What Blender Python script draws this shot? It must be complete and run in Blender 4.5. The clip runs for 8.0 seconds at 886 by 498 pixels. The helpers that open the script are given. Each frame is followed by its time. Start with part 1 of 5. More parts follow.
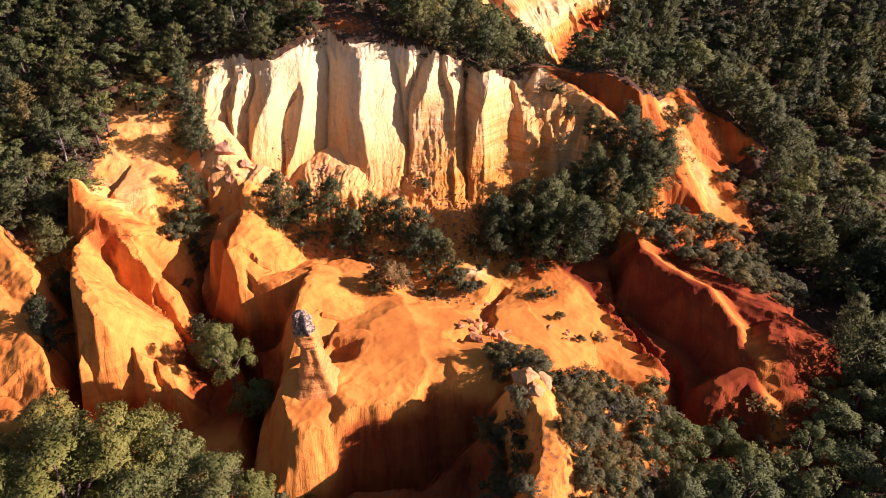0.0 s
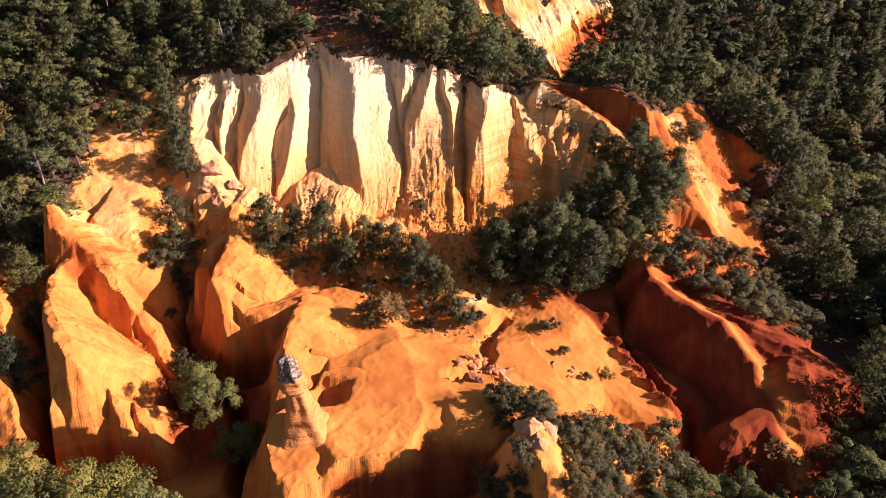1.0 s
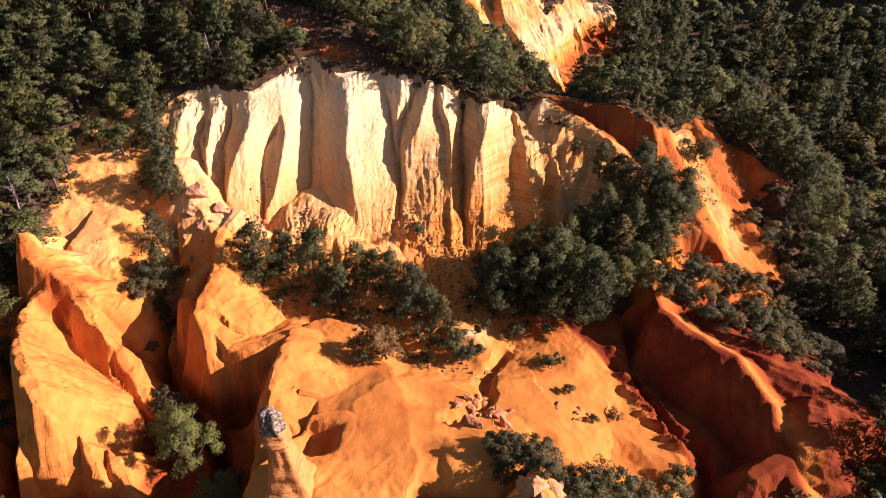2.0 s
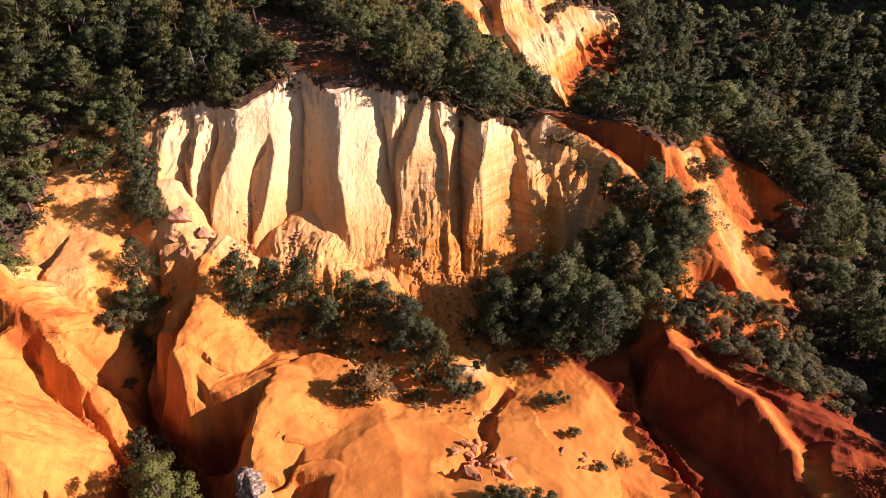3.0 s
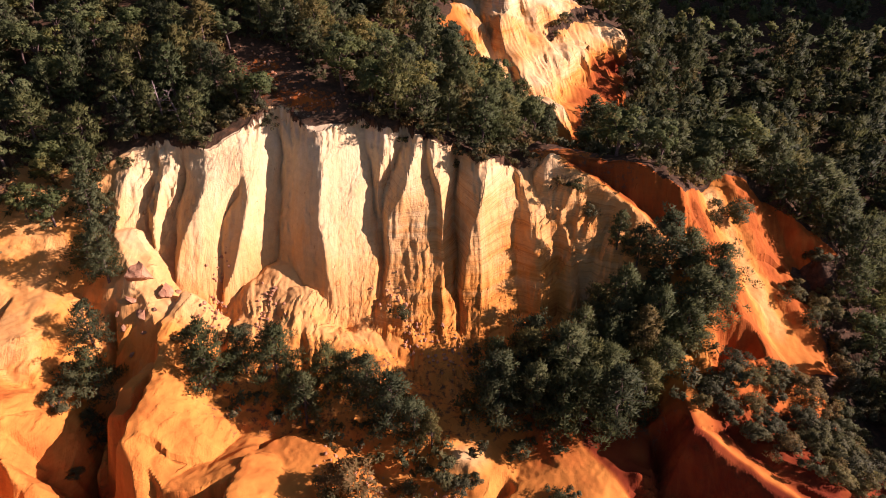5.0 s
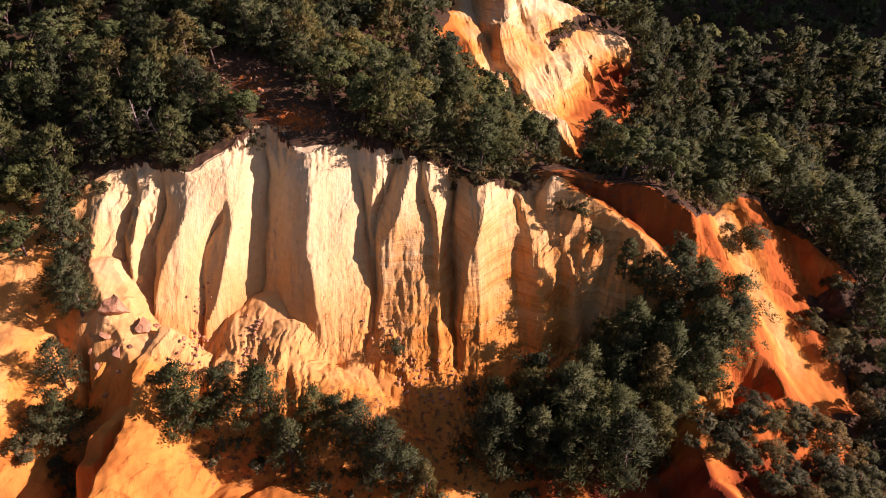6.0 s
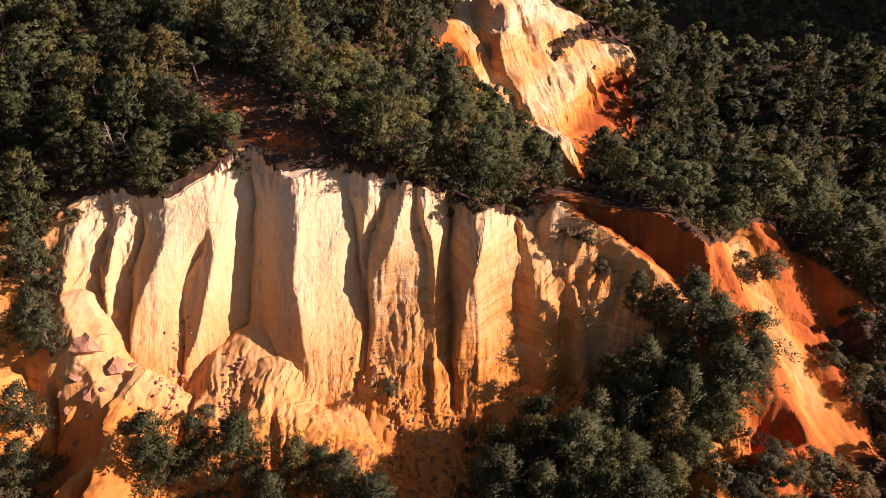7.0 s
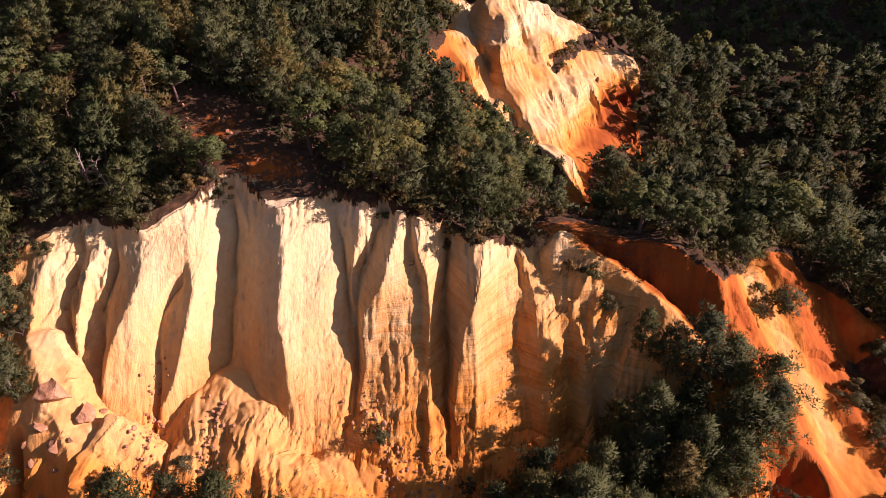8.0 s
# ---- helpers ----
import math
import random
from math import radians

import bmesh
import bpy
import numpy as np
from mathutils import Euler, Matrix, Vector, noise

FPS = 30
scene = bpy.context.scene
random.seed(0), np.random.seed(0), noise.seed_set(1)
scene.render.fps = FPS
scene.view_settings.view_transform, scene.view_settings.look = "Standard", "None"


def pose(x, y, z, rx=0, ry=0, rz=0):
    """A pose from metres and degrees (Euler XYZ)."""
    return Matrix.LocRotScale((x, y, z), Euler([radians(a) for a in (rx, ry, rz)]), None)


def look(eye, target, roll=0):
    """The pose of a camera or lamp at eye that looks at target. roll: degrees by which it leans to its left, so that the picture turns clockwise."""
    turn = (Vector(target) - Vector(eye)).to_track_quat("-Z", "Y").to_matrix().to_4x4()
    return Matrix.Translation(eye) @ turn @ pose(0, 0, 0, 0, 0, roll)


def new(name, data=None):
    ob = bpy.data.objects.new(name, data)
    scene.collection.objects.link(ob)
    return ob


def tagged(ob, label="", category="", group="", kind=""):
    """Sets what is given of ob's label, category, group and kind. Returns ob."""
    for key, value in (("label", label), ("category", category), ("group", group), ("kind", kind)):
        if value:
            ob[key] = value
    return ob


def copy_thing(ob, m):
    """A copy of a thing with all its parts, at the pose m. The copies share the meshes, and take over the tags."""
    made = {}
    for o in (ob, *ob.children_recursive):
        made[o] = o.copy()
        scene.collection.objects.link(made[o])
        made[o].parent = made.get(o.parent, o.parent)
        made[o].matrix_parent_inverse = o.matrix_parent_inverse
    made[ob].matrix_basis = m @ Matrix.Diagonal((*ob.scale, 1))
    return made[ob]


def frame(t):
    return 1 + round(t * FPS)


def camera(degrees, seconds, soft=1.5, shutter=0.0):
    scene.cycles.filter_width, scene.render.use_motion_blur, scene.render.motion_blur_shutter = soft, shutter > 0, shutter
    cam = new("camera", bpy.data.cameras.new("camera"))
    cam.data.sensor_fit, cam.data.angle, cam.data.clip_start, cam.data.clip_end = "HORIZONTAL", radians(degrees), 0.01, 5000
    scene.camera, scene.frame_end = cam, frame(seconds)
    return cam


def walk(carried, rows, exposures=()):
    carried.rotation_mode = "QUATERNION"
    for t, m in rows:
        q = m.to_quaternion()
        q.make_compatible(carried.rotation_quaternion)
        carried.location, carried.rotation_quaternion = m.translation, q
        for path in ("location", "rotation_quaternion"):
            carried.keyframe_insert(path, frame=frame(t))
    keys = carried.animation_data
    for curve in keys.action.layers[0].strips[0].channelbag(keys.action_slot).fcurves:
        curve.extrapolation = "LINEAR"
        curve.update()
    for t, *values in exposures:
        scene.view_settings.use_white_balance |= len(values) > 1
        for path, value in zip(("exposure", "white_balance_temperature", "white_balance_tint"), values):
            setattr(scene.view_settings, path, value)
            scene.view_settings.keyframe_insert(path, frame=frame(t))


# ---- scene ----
cam = camera(70.0, 8.0, soft=0.9)
METRES, EYE, TILT, LEAN, TURN = 30.0, 60.0, -32.0, 0.0, 0.0
ROWS = [
    (0.0, 0.0000, 0.0000, 0.0000, 0.00, -0.00, -0.00),
    (0.5, 0.0042, 0.0648, 0.0491, -0.00, 0.04, 0.03),
    (1.0, 0.0086, 0.1299, 0.0989, -0.01, 0.08, 0.06),
    (1.5, 0.0138, 0.1945, 0.1477, -0.00, 0.13, 0.08),
    (3.0, 0.0302, 0.3875, 0.2925, 0.00, 0.26, 0.15),
    (3.5, 0.0359, 0.4516, 0.3408, -0.00, 0.29, 0.15),
    (4.0, 0.0416, 0.5162, 0.3895, -0.01, 0.30, 0.16),
    (4.5, 0.0476, 0.5813, 0.4375, -0.01, 0.35, 0.17),
    (6.0, 0.0659, 0.7778, 0.5831, -0.02, 0.40, 0.16),
    (6.5, 0.0719, 0.8434, 0.6319, -0.02, 0.41, 0.16),
    (7.0, 0.0778, 0.9091, 0.6813, -0.02, 0.41, 0.16),
    (7.5, 0.0842, 0.9753, 0.7304, -0.02, 0.45, 0.16),
    (8.0, 0.0900, 1.0375, 0.7794, -0.05, 0.53, 0.16),
]
walk(cam, [(t, pose(0, 0, EYE, TILT, LEAN, TURN) @ pose(METRES * x, METRES * y, METRES * z, 90 + pitch, roll, yaw)) for t, x, y, z, yaw, pitch, roll in ROWS],
     exposures=((0.0, 1.42, 5750, 42), (4.0, 1.07, 5800, 42), (8.0, 0.97, 5950, 48)))

# ---------------------------------------------------------------- sky, sun
SUN = Vector((0.94, -0.06, 0.42)).normalized()
world = bpy.data.worlds.new("sky")
scene.world = world
world.use_nodes = True
wn = world.node_tree.nodes
sky = wn.new("ShaderNodeTexSky")
sky.sky_type, sky.sun_disc = "NISHITA", False
sky.sun_elevation = math.asin(SUN.z)
sky.sun_rotation = math.atan2(SUN.x, SUN.y)
wn["Background"].inputs["Strength"].default_value = 0.04
world.node_tree.links.new(sky.outputs["Color"], wn["Background"].inputs["Color"])
sun = new("sun", bpy.data.lights.new("sun", "SUN"))
sun.data.energy, sun.data.angle, sun.data.color = 5.0, radians(0.5), (1.0, 0.83, 0.7)
sun.matrix_world = look((0, 0, 0), -SUN)


# ---------------------------------------------------------------- materials
def material(name):
    m = bpy.data.materials.new(name)
    m.use_nodes = True
    return m, m.node_tree.nodes, m.node_tree.links, m.node_tree.nodes["Principled BSDF"]


def noise_node(nodes, links, coords, scale, detail=4, rough=0.6, stretch=None, twist=0.0):
    n = nodes.new("ShaderNodeTexNoise")
    n.inputs["Distortion"].default_value = twist
    n.inputs["Scale"].default_value, n.inputs["Detail"].default_value, n.inputs["Roughness"].default_value = scale, detail, rough
    if stretch:
        m = nodes.new("ShaderNodeMapping")
        m.inputs["Scale"].default_value = stretch
        links.new(coords, m.inputs["Vector"])
        coords = m.outputs["Vector"]
    links.new(coords, n.inputs["Vector"])
    return n.outputs["Fac"]


def ramp(nodes, links, fac, *stops):
    r = nodes.new("ShaderNodeValToRGB")
    while len(r.color_ramp.elements) < len(stops):
        r.color_ramp.elements.new(0.5)
    for e, (at, c) in zip(r.color_ramp.elements, stops):
        e.position, e.color = at, (*c, 1) if len(c) == 3 else c
    links.new(fac, r.inputs["Fac"])
    return r.outputs["Color"]


def maths(nodes, links, op, a, b):
    n = nodes.new("ShaderNodeMath")
    n.operation = op
    for i, v in enumerate((a, b)):
        if isinstance(v, (int, float)):
            n.inputs[i].default_value = v
        else:
            links.new(v, n.inputs[i])
    return n.outputs[0]


def blend(nodes, links, fac, a, b, kind="MIX"):
    n = nodes.new("ShaderNodeMix")
    n.data_type, n.blend_type = "RGBA", kind
    for i, v in ((0, fac), (6, a), (7, b)):
        if isinstance(v, (int, float)):
            n.inputs[i].default_value = v
        elif isinstance(v, tuple):
            n.inputs[i].default_value = (*v, 1)
        else:
            links.new(v, n.inputs[i])
    return n.outputs[2]


def relief(nodes, links, shader, *pairs):
    """Bumps of (height, metres) one upon another."""
    last = None
    for h, d in pairs:
        b = nodes.new("ShaderNodeBump")
        b.inputs["Distance"].default_value, b.inputs["Strength"].default_value = d, 1.0
        links.new(h, b.inputs["Height"])
        if last:
            links.new(last, b.inputs["Normal"])
        last = b.outputs["Normal"]
    links.new(last, shader.inputs["Normal"])


def ochre_material():
    """Bare ochre: the attribute tone runs from chalky cream over gold and orange to iron red, litter turns it into leaf-strewn soil, strata brings out its beds."""
    m, n, l, p = material("ochre")
    geo = n.new("ShaderNodeNewGeometry").outputs["Position"]

    def attribute(name):
        a = n.new("ShaderNodeAttribute")
        a.attribute_name = name
        return a.outputs["Fac"]

    def times(a, b):
        return maths(n, l, "MULTIPLY", a, b)

    def centred(a, b):
        return times(maths(n, l, "SUBTRACT", a, 0.5), b)

    tone, litter, steep, strata = attribute("tone"), attribute("litter"), attribute("steep"), attribute("strata")
    wide = noise_node(n, l, geo, 0.16, 4)
    fine = noise_node(n, l, geo, 1.7, 6, 0.65)
    beds = maths(n, l, "ADD", centred(noise_node(n, l, geo, 1.0, 4, 0.6, (0.05, 0.05, 1.3), 0.5), strata), 0.5)
    streak = maths(n, l, "ADD", centred(noise_node(n, l, geo, 1.0, 4, 0.6, (0.9, 0.2, 0.12), 1.5), steep), 0.5)
    thin = noise_node(n, l, geo, 1.0, 5, 0.7, (0.14, 0.14, 3.4), 1.2)
    rills = noise_node(n, l, geo, 1.0, 5, 0.62, (3.2, 0.7, 0.28), 0.7)
    cracks = noise_node(n, l, geo, 1.0, 5, 0.65, (1.1, 0.6, 0.3), 2.0)
    t = maths(n, l, "ADD", tone, centred(wide, 0.18))
    t = maths(n, l, "ADD", t, centred(beds, 0.42))
    t = maths(n, l, "ADD", t, centred(streak, 0.2))
    t = maths(n, l, "ADD", t, centred(fine, 0.07))
    # the red end is darkened to deepen shade on the red slopes
    colour = ramp(n, l, t, (0.0, (0.74, 0.65, 0.45)), (0.22, (0.7, 0.54, 0.26)), (0.42, (0.66, 0.385, 0.125)), (0.62, (0.65, 0.262, 0.04)),
                  (0.8, (0.39, 0.106, 0.016)), (1.0, (0.17, 0.03, 0.008)))
    colour = blend(n, l, 1.0, colour, ramp(n, l, fine, (0.25, (0.84, 0.8, 0.78)), (0.7, (1.04, 1.03, 1.02))), "MULTIPLY")
    layer = blend(n, l, strata, (1.0, 1.0, 1.0), ramp(n, l, thin, (0.36, (0.76, 0.69, 0.66)), (0.5, (1.0, 1.0, 1.0))))
    colour = blend(n, l, 1.0, colour, layer, "MULTIPLY")
    vein = blend(n, l, steep, (1.0, 1.0, 1.0), ramp(n, l, cracks, (0.28, (0.72, 0.6, 0.52)), (0.36, (1.0, 1.0, 1.0))))
    colour = blend(n, l, 1.0, colour, vein, "MULTIPLY")
    soil = ramp(n, l, fine, (0.3, (0.04, 0.03, 0.016)), (0.55, (0.085, 0.05, 0.025)), (0.75, (0.19, 0.09, 0.038)))
    edge = maths(n, l, "ADD", litter, centred(fine, 1.1))
    colour = blend(n, l, ramp(n, l, edge, (0.42, (0, 0, 0)), (0.58, (1, 1, 1))), colour, soil)
    l.new(colour, p.inputs["Base Color"])
    p.inputs["Roughness"].default_value = 0.95
    p.inputs["Specular IOR Level"].default_value = 0.06
    flake = noise_node(n, l, geo, 1.0, 6, 0.7, (1.1, 1.1, 0.7), 0.6)
    relief(n, l, p, (beds, 0.16), (times(flake, steep), 0.09), (times(rills, steep), 0.1), (times(fine, maths(n, l, "SUBTRACT", 1.0, times(steep, 0.3))), 0.04),
           (times(thin, strata), 0.1), (noise_node(n, l, geo, 7, 4), 0.025))
    return m


def leaf_material(name, dark, light, other):
    """Leaves: each one a little different, and each tree (its own random number, or the attribute kin) with a hue of its own."""
    m, n, l, p = material(name)
    info = n.new("ShaderNodeObjectInfo").outputs["Random"]
    kin = n.new("ShaderNodeAttribute")
    kin.attribute_name = "kin"
    isle = n.new("ShaderNodeNewGeometry").outputs["Random Per Island"]
    a = ramp(n, l, isle, (0.0, dark), (0.75, light), (1.0, other))
    own = maths(n, l, "FRACT", maths(n, l, "ADD", info, kin.outputs["Fac"]), 0.0)
    hue = ramp(n, l, own, (0.0, (0.6, 0.65, 0.62)), (0.2, (0.88, 0.92, 0.88)), (0.45, (0.98, 0.98, 0.76)), (0.65, (0.7, 0.8, 0.66)), (0.85, (1.25, 1.16, 0.78)), (1.0, (1.5, 1.05, 0.72)))
    colour = blend(n, l, 1.0, a, hue, "MULTIPLY")
    l.new(colour, p.inputs["Base Color"])
    p.inputs["Roughness"].default_value = 0.7
    p.inputs["Specular IOR Level"].default_value = 0.15
    thin = n.new("ShaderNodeBsdfTranslucent")
    l.new(colour, thin.inputs["Color"])
    mix = n.new("ShaderNodeMixShader")
    mix.inputs[0].default_value = 0.45
    l.new(p.outputs[0], mix.inputs[1])
    l.new(thin.outputs[0], mix.inputs[2])
    l.new(mix.outputs[0], n["Material Output"].inputs["Surface"])
    return m


def plain_material(name, dark, light, scale=4.0, rough=0.9, bump=0.03):
    m, n, l, p = material(name)
    at = n.new("ShaderNodeTexCoord").outputs["Object"]
    f = noise_node(n, l, at, scale, 6, 0.65)
    l.new(ramp(n, l, f, (0.3, dark), (0.7, light)), p.inputs["Base Color"])
    p.inputs["Roughness"].default_value = rough
    p.inputs["Specular IOR Level"].default_value = 0.2
    relief(n, l, p, (f, bump))
    return m


OCHRE = ochre_material()
PINE = leaf_material("pine_needles", (0.09, 0.101, 0.042), (0.125, 0.138, 0.053), (0.155, 0.144, 0.057))
WOOD_LEAF = leaf_material("mixed_wood_leaves", (0.066, 0.076, 0.032), (0.096, 0.107, 0.042), (0.125, 0.116, 0.047))
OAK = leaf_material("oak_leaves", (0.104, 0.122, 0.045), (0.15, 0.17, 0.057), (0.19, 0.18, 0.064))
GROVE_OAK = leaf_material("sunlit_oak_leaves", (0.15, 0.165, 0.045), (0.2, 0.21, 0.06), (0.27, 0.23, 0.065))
SCRUB = leaf_material("scrub_leaves", (0.1, 0.097, 0.044), (0.145, 0.138, 0.058), (0.18, 0.145, 0.066))
BARK = plain_material("bark", (0.06, 0.04, 0.028), (0.17, 0.115, 0.08), 9)
DEADWOOD = plain_material("dead_wood", (0.16, 0.12, 0.09), (0.31, 0.25, 0.2), 9)

# ---------------------------------------------------------------- landforms
def lattice(ix, iy, seed):
    """A repeatable random number in 0..1 for every whole-numbered place."""
    h = (ix.astype(np.int64) * 374761393 + iy.astype(np.int64) * 668265263 + seed * 974711) & 0xFFFFFFFF
    h = ((h ^ (h >> 13)) * 1274126177) & 0xFFFFFFFF
    return ((h ^ (h >> 16)) & 0xFFFF) / 65535.0


def grain(x, y, seed=0):
    """Gradient noise in about -1..1."""
    ix, iy = np.floor(x), np.floor(y)
    fx, fy = x - ix, y - iy
    u, v = fx * fx * fx * (fx * (fx * 6 - 15) + 10), fy * fy * fy * (fy * (fy * 6 - 15) + 10)

    def corner(dx, dy):
        a = lattice(ix + dx, iy + dy, seed) * 2 * np.pi
        return np.cos(a) * (fx - dx) + np.sin(a) * (fy - dy)

    low = corner(0, 0) * (1 - u) + corner(1, 0) * u
    high = corner(0, 1) * (1 - u) + corner(1, 1) * u
    return (low * (1 - v) + high * v) * 1.5


def layers(x, y, seed=0, octaves=4):
    total, size = 0.0, 1.0
    for i in range(octaves):
        total = total + size * grain(x, y, seed + i)
        x, y, size = x * 2.03 + 7.1, y * 2.03 - 3.7, size * 0.5
    return total


def step(a, b, v):
    s = np.clip((v - a) / (b - a), 0, 1)
    return s * s * (3 - 2 * s)


def higher(a, b, soft=0.4):
    """The upper of two surfaces, with a rounded joint."""
    d = np.clip(0.5 + 0.5 * (a - b) / soft, 0, 1)
    return b * (1 - d) + a * d + soft * d * (1 - d)


def crest(x, y, line, left, right, top=0.3, ends=None):
    """A ridge along a line of (x, y, z): its sides fall at the slopes left and right of the way along it, top: half the crest's width."""
    best, out = np.full(x.shape, 1e9), np.full(x.shape, -1e9)
    for (ax, ay, az), (bx, by, bz) in zip(line, line[1:]):
        dx, dy = bx - ax, by - ay
        n = math.hypot(dx, dy)
        s = np.clip(((x - ax) * dx + (y - ay) * dy) / (n * n), 0, 1)
        ex, ey = x - ax - s * dx, y - ay - s * dy
        d = np.sqrt(ex * ex + ey * ey) + 1e-6
        side = np.clip(0.5 + 0.5 * (dx * ey - dy * ex) / (n * d), 0, 1)
        slope = right + (left - right) * side
        z = az + s * (bz - az) - slope * (np.sqrt(np.maximum(d - top, 0) ** 2 + 0.01) - 0.1)
        near = d < best
        out, best = np.where(near, z, out), np.where(near, d, best)
    return out


RIM_X = (-60, -34, -31, -28, -23.3, -20, -16.5, -12.7, -8.5, -2, 2, 5.5, 9, 13, 16, 19, 23, 27, 29.5, 33, 37, 41, 45, 50, 60)
RIM_Y = (86, 85, 86.8, 87.4, 86.2, 88.6, 90.3, 88.6, 89.5, 88.5, 88, 86.2, 88.3, 89.2, 89.6, 88.4, 86.8, 83.6, 86.5, 90.5, 91.8, 90.5, 87.5, 84, 80)


def rim(x):
    return np.interp(x, RIM_X, RIM_Y)


def hill(x, y):
    """The wooded hill above the rim and its flank towards the valley."""
    west = 26.2 + 0.55 * (y - 68)
    west = np.where(y > 108, 48.2 + 0.12 * (y - 108), west)
    east = 39.6 - 0.41 * (x + 5 - 0.45 * np.maximum(y - 118, 0)) - 0.25 * np.maximum(x - 32 - 0.45 * np.maximum(y - 118, 0), 0)
    z = -higher(-west, -east, 3.0)
    z = z - 5 * np.exp(-((x + 38.5) / 5.5) ** 2 - ((y - 79) / 7) ** 2)
    shoulder = crest(x, y, ((11, 93, 34), (16, 90.5, 33.8), (19.5, 89, 33.8), (23.3, 87.8, 34.2), (27.6, 84.8, 32.4), (30, 88.5, 32.4), (35, 92, 31.8), (40, 91.5, 28.8), (44.5, 88, 24.8), (48, 83, 20)), 0.45, 0.45, 1.2)
    return higher(z, shoulder, 0.8)


def valley(x, y):
    """The low ground in front, to the right and far away, with an added ridge that shades the far wood."""
    z = 10.4 + 0.05 * (y - 40) + 2.4 * step(12, 24, x) + 0.2 * np.maximum(y - 130, 0) - 0.13 * np.maximum(y - 280, 0)
    bench = 17.4 + 0.26 * (y - 60)
    inside = step(-30, -22, x) * (1 - step(30, 44, x)) * step(56, 62, y) * (1 - step(76, 84, y))
    # ridge beyond the right edge of view, added to shade the far right woods
    z = higher(z, crest(x, y, ((160, 130, 10), (164, 154, 30), (168, 166, 88), (185, 240, 114), (200, 340, 120)), 1.3, 0.75, 4.0), 6.0)
    return z * (1 - inside) + np.maximum(bench, z) * inside + 0.5 * layers(x / 14, y / 14, 5, 3)


# the cliff's edges and clefts, from the top down: (height, x, how far it stands back from the mean face)
CLIFF = []
CLIFF.append(((38, -35, 0.6), (26, -35, 0.4)))
CLIFF.append(((37, -31.2, -0.2), (34, -31.6, -0.9), (29.8, -31.8, -1.3), (26, -31.8, -1.2)))
CLIFF.append(((36.2, -29.3, 0.1), (34, -29.4, 0.8), (31, -29.5, 1.0), (28, -29.2, 0.6)))
CLIFF.append(((36, -28.2, -0.2), (33.6, -28.1, -0.7), (31, -28, -0.9), (28, -27.8, -0.7)))
CLIFF.append(((36.6, -26.3, 0.2), (34.6, -26.2, 0.9), (32.5, -26.1, 1.6), (29, -26.3, 1.7), (26, -26.6, 1.2), (24.4, -25.9, 0.8)))
CLIFF.append(((35.3, -23, -0.3), (33.1, -23.2, -0.7), (30.6, -24, -1.2), (28.3, -25, -1.2), (26.8, -25.5, -1.0), (24.9, -25.1, -0.4)))
CLIFF.append(((35, -19.85, -0.5), (33.9, -19.8, -0.1), (31.2, -20.7, 0.6), (28.2, -21.4, 0.9), (26, -21.7, 0.8), (23.8, -21.1, 0.6)))
CLIFF.append(((35, -19.7, -0.5), (33.9, -19.7, -0.2), (32.3, -19, -0.9), (30.2, -18.8, -1.3), (27.6, -19.4, -1.1), (25.7, -20.3, -0.6), (23.9, -21, 0.4)))
CLIFF.append(((38.8, -17.2, 1.1), (35.7, -16.6, 1.9), (32.8, -16.1, 2.3), (29.6, -16.1, 2.3), (26.6, -16.6, 2.0), (23.7, -16.8, 1.2), (22.4, -16.8, 1)))
CLIFF.append(((38.8, -15, 0.9), (35, -14.8, 1.0), (30, -14.6, 1.3), (27, -14.4, 1.5)))
CLIFF.append(((39.1, -12.4, -0.9), (35.3, -11.2, -1.6), (32.3, -11.1, -1.9), (29.7, -10.8, -1.9), (26.6, -10.2, -1.6), (24.1, -9.7, -0.8)))
CLIFF.append(((38.1, -7, 0.5), (34.4, -6.5, 1.4), (31.5, -5.8, 1.6), (29.2, -5.7, 1.6), (26.6, -5.2, 1.4), (24, -4.6, 1), (22.3, -3.7, 0.8)))
CLIFF.append(((37, -4.6, -0.4), (34.4, -4.9, -0.6), (32, -5.3, 0.6), (29, -5.4, 1.1)))
CLIFF.append(((37, -2.4, 1.1), (34, -3.2, 1.2), (31.5, -4.4, 1.3), (29, -5.2, 1.1)))
CLIFF.append(((38.8, -1.1, -0.5), (35.3, -1.5, -1.1), (32.5, -2.6, -1.1), (30.1, -4.1, -0.6), (28.4, -5, 0.3), (26.3, -4.8, 0.8)))
CLIFF.append(((36, -0.3, 0.5), (33, 0.3, 0.4), (30, 0.9, -0.1)))
CLIFF.append(((35.5, 0.4, -0.7), (32.8, 1.1, -1.1), (29.8, 1.6, -1.2), (27.5, 1.4, -0.5)))
CLIFF.append(((38.3, 3.2, 1.0), (33, 3, 1.8), (29, 2.9, 2.1), (25.3, 3.1, 1.5), (23.5, 3, 0.9)))
CLIFF.append(((35.4, 7.2, -0.2), (33.9, 6.4, -1.2), (31.7, 5.3, -2.1), (30.2, 4.7, -2.0), (28.6, 4.1, -1.5), (26.1, 3.5, -0.7), (23.8, 3.2, 0.2)))
CLIFF.append(((34.5, 8.2, 0.1), (32, 7.8, -0.3), (29, 7.4, -0.4), (25.9, 7.2, 0.0), (23.3, 7.4, 0.2)))
CLIFF.append(((34, 9.4, 0.5), (32, 9.4, 0.5), (29.1, 9.4, 0.3), (25.9, 9.4, 0.3)))
